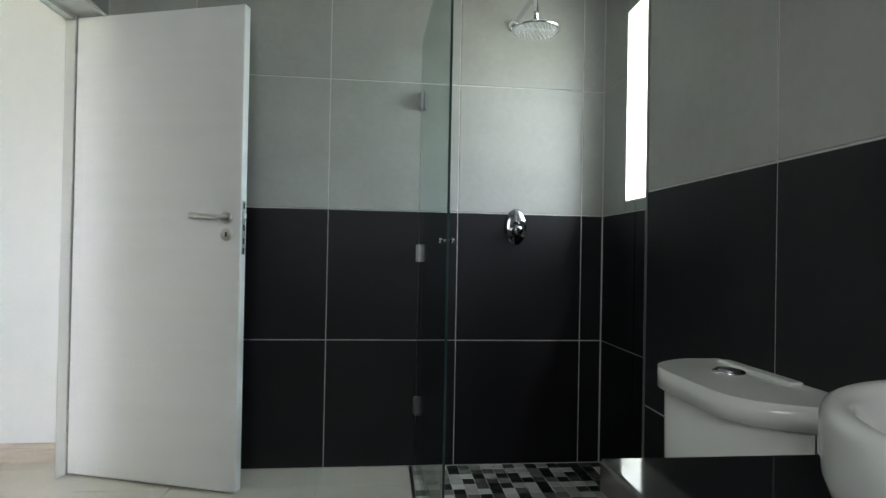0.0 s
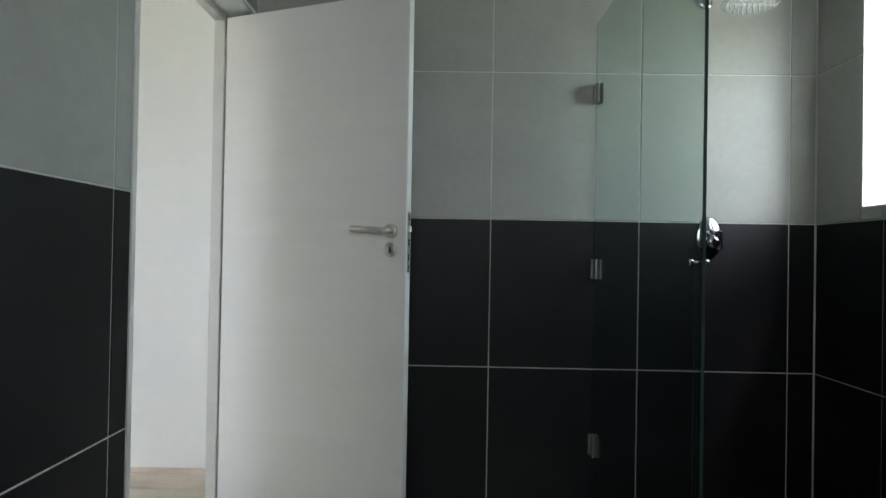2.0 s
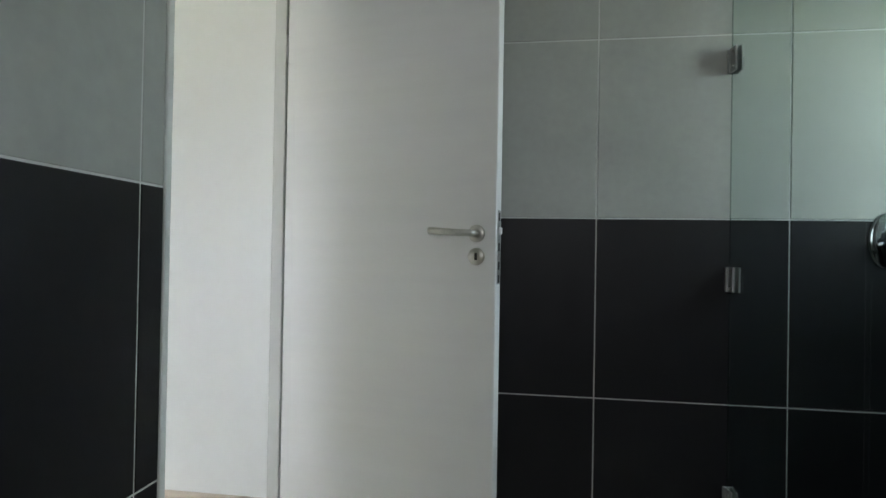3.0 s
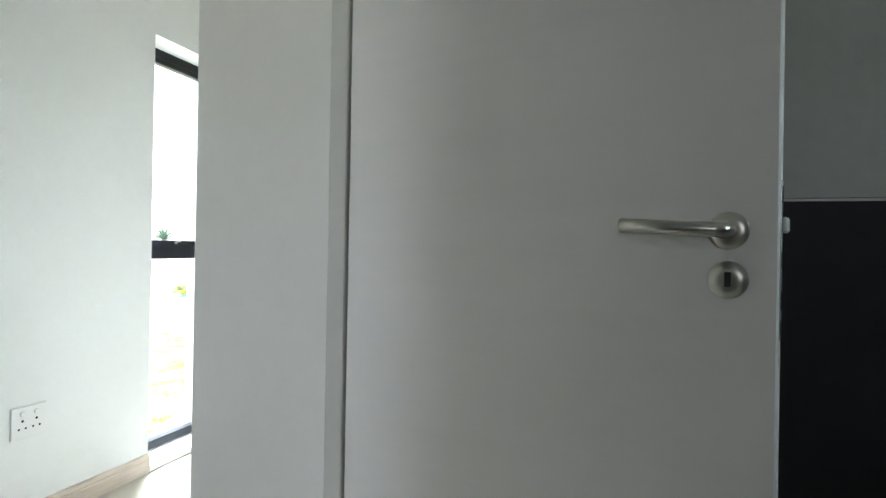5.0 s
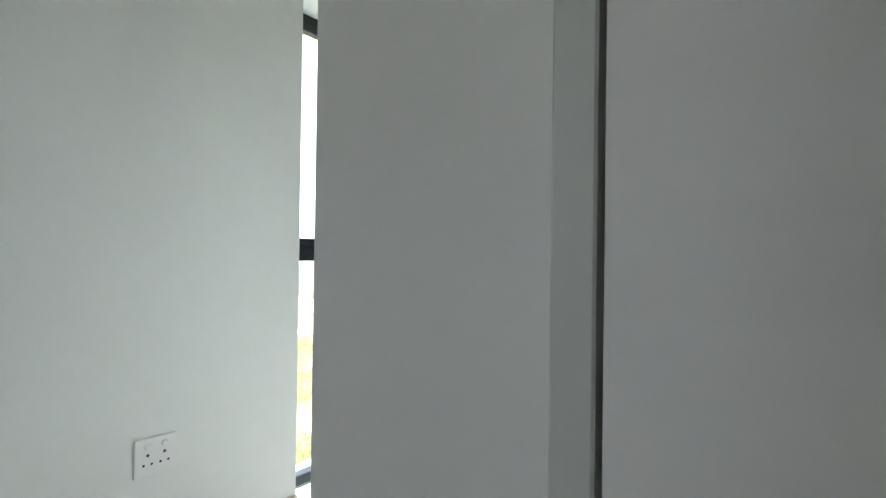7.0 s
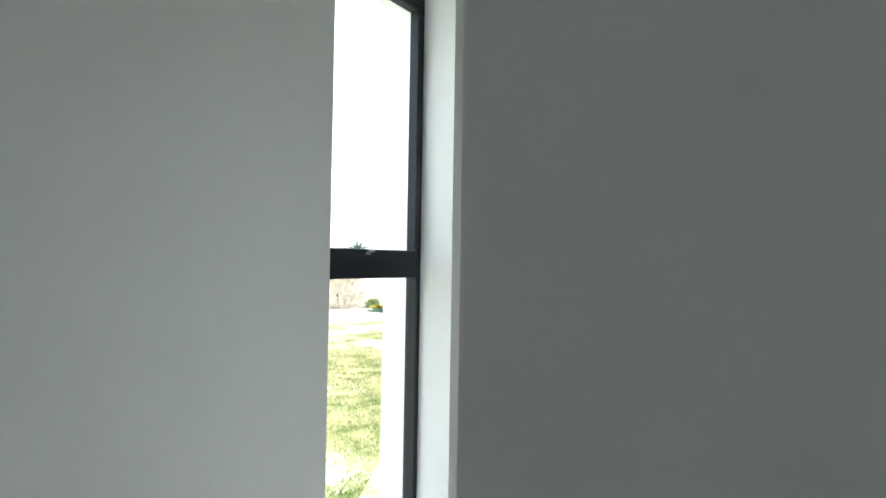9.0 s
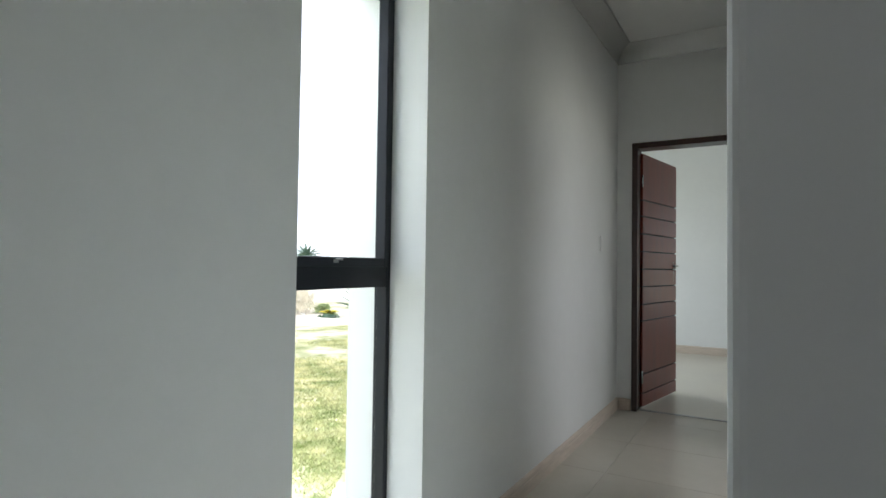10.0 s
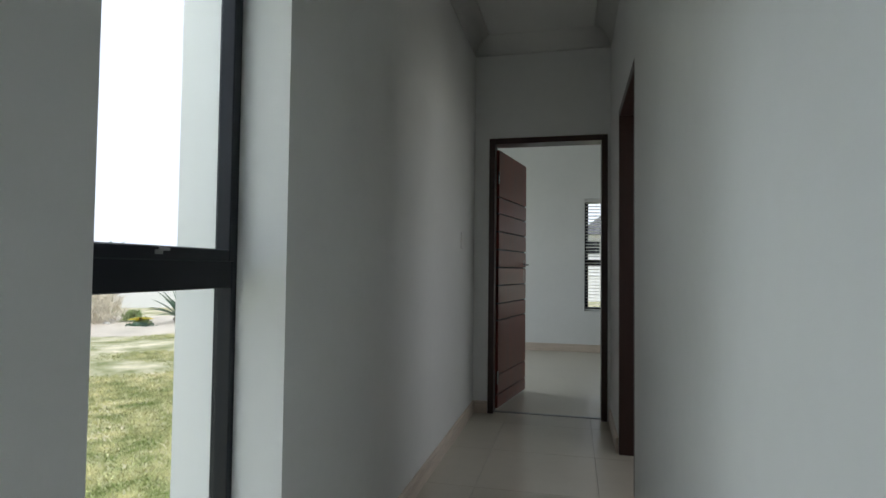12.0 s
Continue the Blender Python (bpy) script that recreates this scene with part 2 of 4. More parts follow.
def tile_wall(parent, frame_m, u_joints, z_joints, hole=None, dark_to=1.2, joint=0.0046):
    """Square tiles over a wall's face. frame_m: u along the wall, v up, w out of it."""
    for u0, u1 in zip(u_joints, u_joints[1:]):
        for z0, z1 in zip(z_joints, z_joints[1:]):
            for a, b, c, d in (split_rect(u0, u1, z0, z1, hole) if hole else [(u0, u1, z0, z1)]):
                g = joint / 2
                if b - a < 0.01 or d - c < 0.01:
                    continue
                me = tile_piece(b - a - joint, d - c - joint, 0.003, M_BLACK if z1 <= dark_to + 0.01 else M_GREY)
                put_tile(parent, me, frame_m @ Matrix.Translation((a + g, c + g, 0)))


ROWS_Z = (0.016, 0.6, 1.2, 1.8, 2.4, 2.7)
FACE_S = Matrix(((1, 0, 0, 0), (0, 0, -1, 0), (0, 1, 0, 0), (0, 0, 0, 1)))     # u = x, v = z, out = -y
FACE_N = Matrix(((-1, 0, 0, 0), (0, 0, 1, 0), (0, 1, 0, 0), (0, 0, 0, 1)))     # u = -x, v = z, out = +y
FACE_W = Matrix(((0, 0, -1, 0), (-1, 0, 0, 0), (0, 1, 0, 0), (0, 0, 0, 1)))    # u = -y, v = z, out = -x
FACE_E = Matrix(((0, 0, 1, 0), (1, 0, 0, 0), (0, 1, 0, 0), (0, 0, 0, 1)))      # u = y, v = z, out = +x

# ---- plan ----
XL, XR, XN, YN = -0.011, 2.267, 1.993, -1.01         # bathroom faces
DOOR_Y0, DOOR_Y1, DOOR_Z = -0.866, 0.03, 2.03
XO = -0.171                                           # lobby face of the bathroom's door wall
XC, YS, XW, YE = -0.717, 0.185, -1.725, 4.534
XWO = -2.06
WIN = (1.045, 1.655, 0.0, 2.13)
SWIN = (-0.85, -0.247, 1.245, 2.085)
SOUTH, YBED, H, HB = -3.3, 7.99, 2.85, 2.7

# ---- large structure ----
t8 = 0.003
w = wall_y("wall_shower_back", t8, 0.15, XL, XR + 0.2, 0, HB, M_GROUT, "bathroom wall of square tiles, black below and grey above")
tile_wall(w, Matrix.Translation((0, t8, 0)) @ FACE_S, (XL + t8, 0.36, 0.96, 1.56, 2.16, XR - t8), ROWS_Z)
w = wall_x("wall_shower_window", XR + t8, XR + 0.24, -1.01 + t8 - 0.1, t8, 0, HB, M_GROUT, "tiled shower wall round a window", [SWIN])
tile_wall(w, Matrix.Translation((XR + t8, 0, 0)) @ FACE_W, (0.0, 0.349, 0.949, 1.01), ROWS_Z, hole=(-SWIN[1], -SWIN[0], SWIN[2], SWIN[3]))
w = wall_x("wall_vanity", XN + t8, XR + 0.24, -3.6, YN - t8, 0, HB, M_GROUT, "black and grey tiled wall behind the toilet")
tile_wall(w, Matrix.Translation((XN + t8, 0, 0)) @ FACE_W, (-YN + 0.006, 1.563, 2.163, 2.763, 3.363, 3.6), (0.016, 0.568, *ROWS_Z[2:]))
tile_wall(w, Matrix.Translation((0, YN - t8, 0)) @ FACE_N, (-XR, -XN - 0.006), ROWS_Z)
w = wall_x("wall_bathroom_door", XO, XL - t8, -3.6, YS, 0, H, M_WHITE, "wall with the bathroom doorway, tiled on one face", [(DOOR_Y0, DOOR_Y1, -1, DOOR_Z)])
tile_wall(w, Matrix.Translation((XL - t8, 0, 0)) @ FACE_E, (-3.6, -3.337, -2.737, -2.137, -1.537, -0.937, 0.0), ROWS_Z, hole=(DOOR_Y0, 0.2, -1, DOOR_Z))
bm = bmesh.new()
box(XL - t8 - 0.001, XL - t8 + 0.001, -3.6, DOOR_Y0, 0.016, HB, bm=bm)
box(XL - t8 - 0.001, XL - t8 + 0.001, DOOR_Y0, 0.0, DOOR_Z, HB, bm=bm)
solid("grout_bed", bm, M_GROUT, "pale grout between the wall tiles", "grout")
# the recess in this unseen wall only houses the rear fill lamp
wall_y("wall_bathroom_rear", -3.75, -3.6, XO, XR + 0.24, 0, HB, M_GREY, "grey tiled rear bathroom wall", [(0.4, 1.4, 1.15, 2.1)])
# added backing, keeps sky light from entering through the niche
wall_y("wall_rear_backing", -3.85, -3.75, XO, XR + 0.24, 0, H, M_WHITE, "unseen backing that shuts the sky out of the lamp niche")
bm = box(XN - 0.003, XN + 0.006, YN - 0.006, YN + 0.003, 0.016, HB, 0.002)
solid("corner_trim", bm, M_STEEL, "thin aluminium trim on the tiled corner", "trim")
bm = box(XL - 0.008, XL + 0.004, DOOR_Y0 - 0.001, DOOR_Y0 + 0.018, 0.0, DOOR_Z + 0.05, 0.002)
solid("door_edge_trim", bm, M_FRAME, "pale trim along the tiled doorway edge", "trim")

stub = wall_y("wall_lobby_stub", YS, YS + 0.13, XC, XO, 0, H, M_WHITE, "smooth white plastered wall end")
RDOOR = (2.946, 3.834, -1, 2.06)
wall_x("wall_corridor_right", XC, XC + 0.15, YS + 0.13, YE, 0, H, M_WHITE, "white corridor wall with a wooden doorway", [RDOOR])
wall_x("wall_window", XWO, XW, SOUTH, YE, -0.15, H, M_WHITE, "white wall with a full height window", [(WIN[0], WIN[1], WIN[2], WIN[3])])
EDOOR = (-1.611, -0.74, -1, 2.086)
wall_y("wall_corridor_end", YE, YE + 0.13, XWO, 0.8999, 0, H, M_WHITE, "white corridor end wall with a door", [EDOOR])
# unseen closing wall; its opening is sized for how much sky reaches the stub
wall_y("wall_lobby_south", SOUTH - 0.15, SOUTH, XWO, XO, 0, H, M_WHITE, "assumed white wall with an opening added for light", [(-1.33, -0.55, 1.05, 2.15)])
wall_x("wall_side_room_east", 0.9, 1.05, 1.45, YE + 0.13, 0, H, M_WHITE, "plain white room wall", [(2.5, 3.9, 0.9, 2.1)])
wall_y("wall_side_room_south", 1.45, 1.6, XC + 0.15, 0.9, 0, H, M_WHITE, "plain white room wall")
BWIN = (-0.832, 0.5, 0.542, 2.045)
wall_y("wall_bedroom_far", YBED, YBED + 0.22, -3.7, 1.0, 0, H, M_WHITE, "white bedroom wall with a blind window", [BWIN])
wall_x("wall_bedroom_left", -3.7, -3.5, YE + 0.13, YBED, 0, H, M_WHITE, "white bedroom wall", [(5.4, 7.0, 0.6, 2.1)])
wall_x("wall_bedroom_right", 0.8, 1.0, YE + 0.13, YBED, 0, H, M_WHITE, "white bedroom wall")
wall_y("wall_bedroom_front", YE, YE + 0.13, -3.7, XWO, 0, H, M_WHITE, "white bedroom wall")



def soften(ob, x, y, r):
    """Rounds a wall's upright corner at (x, y), as hand plastering leaves it."""
    bm = bmesh.new()
    bm.from_mesh(ob.data)
    es = [e for e in bm.edges if all(abs(v.co.x - x) < 0.001 and abs(v.co.y - y) < 0.001 for v in e.verts)]
    bmesh.ops.bevel(bm, geom=es, offset=r, segments=4, affect="EDGES", profile=0.5)
    bm.to_mesh(ob.data)
    bm.free()


soften(stub, XC, YS, 0.005)

bm = box(XO, XR + 0.3, -3.85, 0.2, HB, HB + 0.1)
solid("ceiling_bathroom", bm, M_CEIL, "flat white bathroom ceiling", "ceiling")


solid("ceiling_side_room", box(XO, 1.05, 1.45, YE, H, H + 0.1), M_CEIL, "white room ceiling", "ceiling")
solid("ceiling_corridor", box(XWO, XO, SOUTH, YE, H, H + 0.1), M_CEIL, "flat white plastered corridor ceiling", "ceiling")
bm = box(-3.7, 1.0, YE + 0.13, YBED + 0.2, H, H + 0.1)
solid("ceiling_bedroom", bm, M_CEIL, "white bedroom ceiling", "ceiling")

# floors
fl = solid("floor_bathroom", box(XL, XR + 0.1, -3.6, 0.1, -0.12, 0.010), M_FGROUT, "pale square floor tiles", "floor")
fl2 = solid("floor_corridor", box(XWO + 0.14, XO + 0.16, SOUTH, YE + 0.06, -0.12, -0.006), M_FGROUT, "large pale beige floor tiles", "floor")
fl3 = solid("floor_bedroom", box(-3.6, 0.9, YE + 0.06, YBED + 0.05, -0.12, -0.002), M_FLOOR, "pale beige bedroom floor", "floor")
solid("floor_side_room", box(XC + 0.1, 1.0, 1.5, YE + 0.05, -0.13, -0.001), M_FLOOR, "pale beige room floor", "floor")
bm = box(-1.57, -0.78, YE + 0.045, YE + 0.075, -0.004, 0.006, 0.002)
solid("threshold_strip", bm, M_STEEL, "thin dark metal strip across the doorway", "trim")
bm = box(XO + 0.02, XL + 0.02, DOOR_Y0 + 0.01, DOOR_Y1 - 0.01, -0.05, 0.014, 0.003)
solid("threshold_bathroom", bm, M_FLOOR, "pale stone doorway threshold", "trim")

# ---- bathroom door ----
HINGE = Vector((-0.132, -0.018, 0))
LEAF_A = -18.15
fr = thing("door_frame", "white painted steel bathroom door frame", "door frame", kind="structure")
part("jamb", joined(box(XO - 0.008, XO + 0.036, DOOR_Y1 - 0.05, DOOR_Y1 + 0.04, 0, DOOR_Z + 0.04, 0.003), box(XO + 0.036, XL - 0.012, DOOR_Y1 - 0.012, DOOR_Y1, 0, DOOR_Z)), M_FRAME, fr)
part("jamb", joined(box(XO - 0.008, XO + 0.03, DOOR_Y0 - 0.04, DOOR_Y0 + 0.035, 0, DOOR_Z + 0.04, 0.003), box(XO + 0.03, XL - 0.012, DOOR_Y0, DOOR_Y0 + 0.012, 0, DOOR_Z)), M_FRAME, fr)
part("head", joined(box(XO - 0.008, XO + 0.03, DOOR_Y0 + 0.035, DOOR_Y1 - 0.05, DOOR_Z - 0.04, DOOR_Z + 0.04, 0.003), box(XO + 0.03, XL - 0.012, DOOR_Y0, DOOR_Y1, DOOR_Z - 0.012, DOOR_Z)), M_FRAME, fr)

d1 = thing("door_1", "white flush bathroom door standing open", "door", Matrix.Translation(HINGE) @ pose(0, 0, 0, 0, 0, LEAF_A), kind="structure")
part("leaf", box(0.003, 0.813, 0.0, 0.040, 0.024, 2.003, 0.0025), M_DOOR, d1)
R90 = pose(0, 0, 0, 90)


def lever_set(parent, u, z, side, keyz):
    """Lever handle on a rose and a key rose, side -1 on the front face, +1 behind."""
    y = 0.0 if side < 0 else 0.040
    s = side
    rose = part("rose", moved(lathe([(0.0255, 0), (0.0265, 0.006), (0.0255, 0.008), (0.012, 0.0085)], 32), Matrix.Translation((u, y, z)) @ pose(0, 0, 0, 90 if s < 0 else -90)), M_NICKEL, parent, "round nickel rose")
    part("lever", tube([(u, y, z), (u, y + s * 0.036, z), (u - 0.003, y + s * 0.045, z), (u - 0.012, y + s * 0.05, z), (u - 0.07, y + s * 0.05, z + 0.003), (u - 0.136, y + s * 0.05, z + 0.007), (u - 0.138, y + s * 0.05, z + 0.007)], [0.0105] * 6 + [0.0092], n=18), M_NICKEL, rose, "brushed nickel lever handle")
    kr = part("key_rose", moved(lathe([(0.0255, 0), (0.0265, 0.005), (0.0255, 0.0075), (0.01, 0.008)], 32), Matrix.Translation((u, y, keyz)) @ pose(0, 0, 0, 90 if s < 0 else -90)), M_NICKEL, parent, "round key rose")
    # solid black piece on the rose, painted shade of a keyhole
    bmk = box(u - 0.0042, u + 0.0042, y + s * 0.0082 - 0.001, y + s * 0.0082 + 0.001, keyz - 0.010, keyz + 0.011, 0.0006)
    part("keyhole", bmk, M_RECESS_SHADE, kr)


lever_set(d1, 0.752, 1.135, -1, 1.066)
lever_set(d1, 0.752, 1.135, 1, 1.066)
lk = part("lock_plate", box(0.812, 0.8145, 0.009, 0.031, 0.985, 1.205, 0.0008), M_STEEL, d1, "steel lock face plate")
part("latch", box(0.8135, 0.823, 0.013, 0.027, 1.132, 1.154, 0.003), M_PLASTIC, lk, "pale sprung latch")
# slots are thin black plates, their inner shade given as colour
for z in (1.095, 1.04, 1.185, 1.0):
    part("slot", box(0.814, 0.8152, 0.014, 0.026, z - 0.012, z + 0.012), M_RECESS_SHADE, lk)
for z in (0.25, 1.8):
    part("hinge", tube([(0.0, 0.004, z - 0.05), (0.0, 0.004, z + 0.05)], 0.007), M_STEEL, d1, "steel butt hinge")

# ---- shower ----
sg = thing("shower_screen", "frameless greenish glass shower screen", "shower screen", Matrix.Translation((1.383, 0, 0)) @ pose(0, 0, 0, 0, 0, 1.75) @ Matrix.Translation((-1.39, 0, 0)))
pane = part("glass_pane", box(1.386, 1.394, -0.914, -0.0015, 0.03, 2.003), M_GREEN, sg)
pane.visible_shadow = False
part("polished_edge", box(1.3862, 1.3938, -0.9175, -0.9145, 0.03, 2.003), M_EDGE, sg, "dark green polished glass edge")
for z in (1.71, 1.005, 0.30):
    h = part("hinge_plate", joined(box(1.377, 1.385, -0.05, -0.008, z - 0.04, z + 0.04, 0.002), box(1.395, 1.403, -0.05, -0.008, z - 0.04, z + 0.04, 0.002), box(1.372, 1.408, -0.01, -0.0002, z - 0.04, z + 0.04, 0.002)), M_STEEL, sg, "dull metal glass clamp")
    for dz in (-0.025, 0.025):
        part("screw", moved(lathe([(0.006, 0), (0.006, 0.002), (0.003, 0.003)], 12), Matrix.Translation((1.377, -0.03, z + dz)) @ pose(0, 0, 0, 0, -90)), M_STEEL, h)
part("seal", box(1.3845, 1.3855, -0.012, -0.002, 0.03, 1.995), M_SEAL, sg, "pale clear plastic seal strip")
part("knob", joined(tube([(1.374, -0.885, 1.045), (1.406, -0.885, 1.045)], 0.004), moved(lathe([(0.008, 0), (0.008, 0.01)], 20), Matrix.Translation((1.366, -0.885, 1.045)) @ pose(0, 0, 0, 0, 90)), moved(lathe([(0.008, 0), (0.008, 0.01)], 20), Matrix.Translation((1.404, -0.885, 1.045)) @ pose(0, 0, 0, 0, 90))), M_CHROME_DIM, sg, "small metal door knob")
bm = box(1.352, 1.366, -1.01, 0.0, 0.0, 0.018, 0.002)
solid("floor_strip", bm, M_STEEL, "metal strip edging the shower floor", "trim")

sh = thing("rain_shower", "round chrome rain shower on a wall arm", "shower")
part("flange", moved(lathe([(0.03, 0), (0.03, 0.006), (0.024, 0.012), (0.014, 0.013)], 28), Matrix.Translation((1.812, 0, 2.09)) @ R90), M_CHROME, sh)
arm = [(1.812, 0, 2.09), (1.814, -0.08, 2.094), (1.822, -0.2, 2.098), (1.828, -0.27, 2.096), (1.831, -0.3, 2.085), (1.832, -0.315, 2.065), (1.832, -0.322, 2.035), (1.832, -0.324, 1.985)]
part("arm", tube(arm, 0.0105), M_CHROME, sh)
part("swivel", moved(lathe([(0.012, 0), (0.017, 0.008), (0.017, 0.022), (0.012, 0.03)], 20), Matrix.Translation((1.832, -0.324, 1.958))), M_CHROME, sh)
hd = part("head", moved(lathe([(0.092, 0.0), (0.1, 0.003), (0.1, 0.008), (0.092, 0.011), (0.03, 0.017), (0.012, 0.024)], 48), Matrix.Translation((1.832, -0.324, 1.943))), M_CHROME, sh)
bm = bmesh.new()
for ring, cnt in ((0.018, 6), (0.036, 12), (0.054, 18), (0.07, 24), (0.085, 30)):
    for k in range(cnt):
        a = 2 * math.pi * k / cnt
        joined(bm, moved(lathe([(0.0032, 0.001), (0.0018, -0.004)], 6), Matrix.Translation((1.832 + ring * math.cos(a), -0.324 + ring * math.sin(a), 1.943))))
part("nozzles", bm, M_STEEL, hd, "rows of small rubber spray nozzles")

mx = thing("shower_mixer", "chrome shower mixer with oval wall plate", "mixer")
part("wall_plate", moved(lathe([(0.052, 0), (0.052, 0.005), (0.047, 0.009), (0.02, 0.010)], 48, 1.68), Matrix.Translation((1.837, 0, 1.136)) @ R90), M_CHROME_DIM, mx)
part("body", moved(lathe([(0.026, 0), (0.026, 0.04), (0.022, 0.048), (0.01, 0.05)], 32), Matrix.Translation((1.837, -0.008, 1.122)) @ R90), M_CHROME_DIM, mx)
part("lever", moved(box(-0.012, 0.012, -0.075, 0.012, -0.006, 0.006, 0.005, seg=2), Matrix.Translation((1.852, -0.058, 1.155)) @ pose(0, 0, 0, 60, 0, 150)), M_CHROME_DIM, mx)

# ---- shower window ----
w1 = thing("window_1", "charcoal framed bathroom window, brightly lit", "window", kind="structure")
y0, y1, z0, z1 = SWIN
part("window_frame", joined(box(2.405, 2.45, y0, y0 + 0.045, z0, z1, 0.003), box(2.405, 2.45, y1 - 0.045, y1, z0, z1, 0.003), box(2.405, 2.45, y0 + 0.045, y1 - 0.045, z0, z0 + 0.045, 0.003), box(2.405, 2.45, y0 + 0.045, y1 - 0.045, z1 - 0.045, z1, 0.003)), M_ALU, w1)
p = part("pane", box(2.425, 2.431, y0 + 0.045, y1 - 0.045, z0 + 0.045, z1 - 0.045), M_GLASS, w1)
p.visible_shadow = False
part("stay_handle", joined(box(2.39, 2.404, -0.5, -0.42, 1.55, 1.565, 0.003), box(2.38, 2.392, -0.43, -0.42, 1.52, 1.565, 0.003)), M_STEEL, w1)
bm = joined(box(XR - 0.0, 2.404, y0 + 0.0005, y0 + 0.006, z0 + 0.006, z1), box(XR - 0.0, 2.404, y1 - 0.006, y1 - 0.0005, z0 + 0.006, z1 - 0.006), box(XR, 2.404, y0 + 0.006, y1 - 0.006, z1 - 0.006, z1 - 0.0005), box(XR - 0.0, 2.404, y0 + 0.006, y1 - 0.006, z0 + 0.0005, z0 + 0.006))
solid("window_reveal", bm, M_CEIL, "white painted window reveal", "trim")

# ---- vanity and toilet ----
ct = thing("vanity_counter", "polished black granite vanity counter", "counter")
part("worktop", box(1.441, XN - 0.001, -3.4, -2.047, 0.765, 0.80, 0.004, seg=2), M_GRANITE, ct)
part("apron", box(1.46, 1.485, -3.39, -2.06, 0.62, 0.7649, 0.003), M_GRANITE, ct)
part("end_panel", box(1.4852, XN - 0.001, -2.09, -2.06, 0.0165, 0.7649, 0.002), M_GRANITE, ct)
part("end_panel", box(1.4852, XN - 0.001, -3.39, -3.36, 0.0165, 0.7649, 0.002), M_GRANITE, ct)

bs = thing("wash_basin", "white ceramic round basin on the black counter", "basin", Matrix.Translation((1.738, -2.3, 0.8005)))
part("bowl", lathe([(0.16, 0), (0.184, 0.005), (0.199, 0.018), (0.2045, 0.036), (0.206, 0.06), (0.206, 0.08), (0.203, 0.0875), (0.197, 0.0905), (0.188, 0.089), (0.182, 0.083), (0.174, 0.062), (0.14, 0.035), (0.08, 0.018), (0.03, 0.015)], 64), M_CERAMIC, bs)
part("drain", moved(lathe([(0.022, 0), (0.022, 0.003), (0.014, 0.005)], 24), Matrix.Translation((0, 0, 0.015))), M_CHROME, bs)

tl = thing("toilet", "white ceramic close coupled toilet", "toilet", Matrix.Translation((XN - 0.002, -1.592, 0.016)))


def bow_front(w2, back, depth, bow, z0, z1, taper=0.0, bev=0.0, n=28, power=5.0):
    """A block against a wall at x 0 whose front bows out towards -x."""
    bm = bmesh.new()
    rings = []
    for z, k in ((z0, 1 - taper), (z1, 1.0)):
        pts = [(back, -w2 * k), (back, w2 * k)]
        for i in range(n + 1):
            a = math.cos(math.pi * i / n)
            pts.append((-(depth + bow * (1 - abs(a) ** power)) * (0.5 + 0.5 * k), a * w2 * k))
        rings.append([bm.verts.new((x, y, z)) for x, y in pts])
    c = len(rings[0])
    for i in range(c):
        bm.faces.new((rings[0][i], rings[0][(i + 1) % c], rings[1][(i + 1) % c], rings[1][i]))
    bm.faces.new(rings[0][::-1])
    bm.faces.new(rings[1])
    if bev:
        bmesh.ops.recalc_face_normals(bm, faces=bm.faces)
        top = [e for e in bm.edges if all(v.co.z == z1 for v in e.verts)] + [e for e in bm.edges if abs(e.verts[0].co.z - e.verts[1].co.z) > 0.001 and abs(e.verts[0].co.y) > w2 * 0.95]
        bmesh.ops.bevel(bm, geom=top, offset=bev, segments=4, affect="EDGES", profile=0.5)
    for f in bm.faces:
        f.smooth = len(f.verts) == 4
    return bm


ci = part("cistern", bow_front(0.194, 0, 0.09, 0.095, 0.40, 0.717, 0.03, 0.01), M_CERAMIC, tl)
ld = part("cistern_lid", bow_front(0.205, 0, 0.085, 0.115, 0.718, 0.76, 0.0, 0.006), M_CERAMIC, tl)
part("back_ridge", box(-0.034, -0.003, -0.06, 0.165, 0.756, 0.766, 0.005, seg=2), M_CERAMIC, ld)
fb = part("flush_button", moved(lathe([(0.031, 0), (0.031, 0.004), (0.028, 0.007), (0.022, 0.004)], 32), Matrix.Translation((-0.082, 0.045, 0.76))), M_CHROME, ld, "chrome dual flush button")
part("button_half", moved(lathe([(0.02, 0), (0.02, 0.004), (0.016, 0.007), (0.004, 0.008)], 24), Matrix.Translation((-0.082, 0.045, 0.763))), M_STEEL, fb)
part("pan", joined(moved(lathe([(0.12, 0), (0.115, 0.1), (0.14, 0.22), (0.185, 0.34), (0.19, 0.385), (0.17, 0.39)], 40, 0.95), Matrix.Translation((-0.42, 0, 0))), box(-0.4, 0, -0.1, 0.1, 0.0, 0.395, 0.03, seg=2)), M_CERAMIC, tl)
part("seat", moved(lathe([(0.19, 0), (0.2, 0.008), (0.2, 0.018), (0.19, 0.026), (0.05, 0.03)], 40, 0.95), Matrix.Translation((-0.42, 0, 0.392))), M_PLASTIC, tl, "closed white toilet seat")


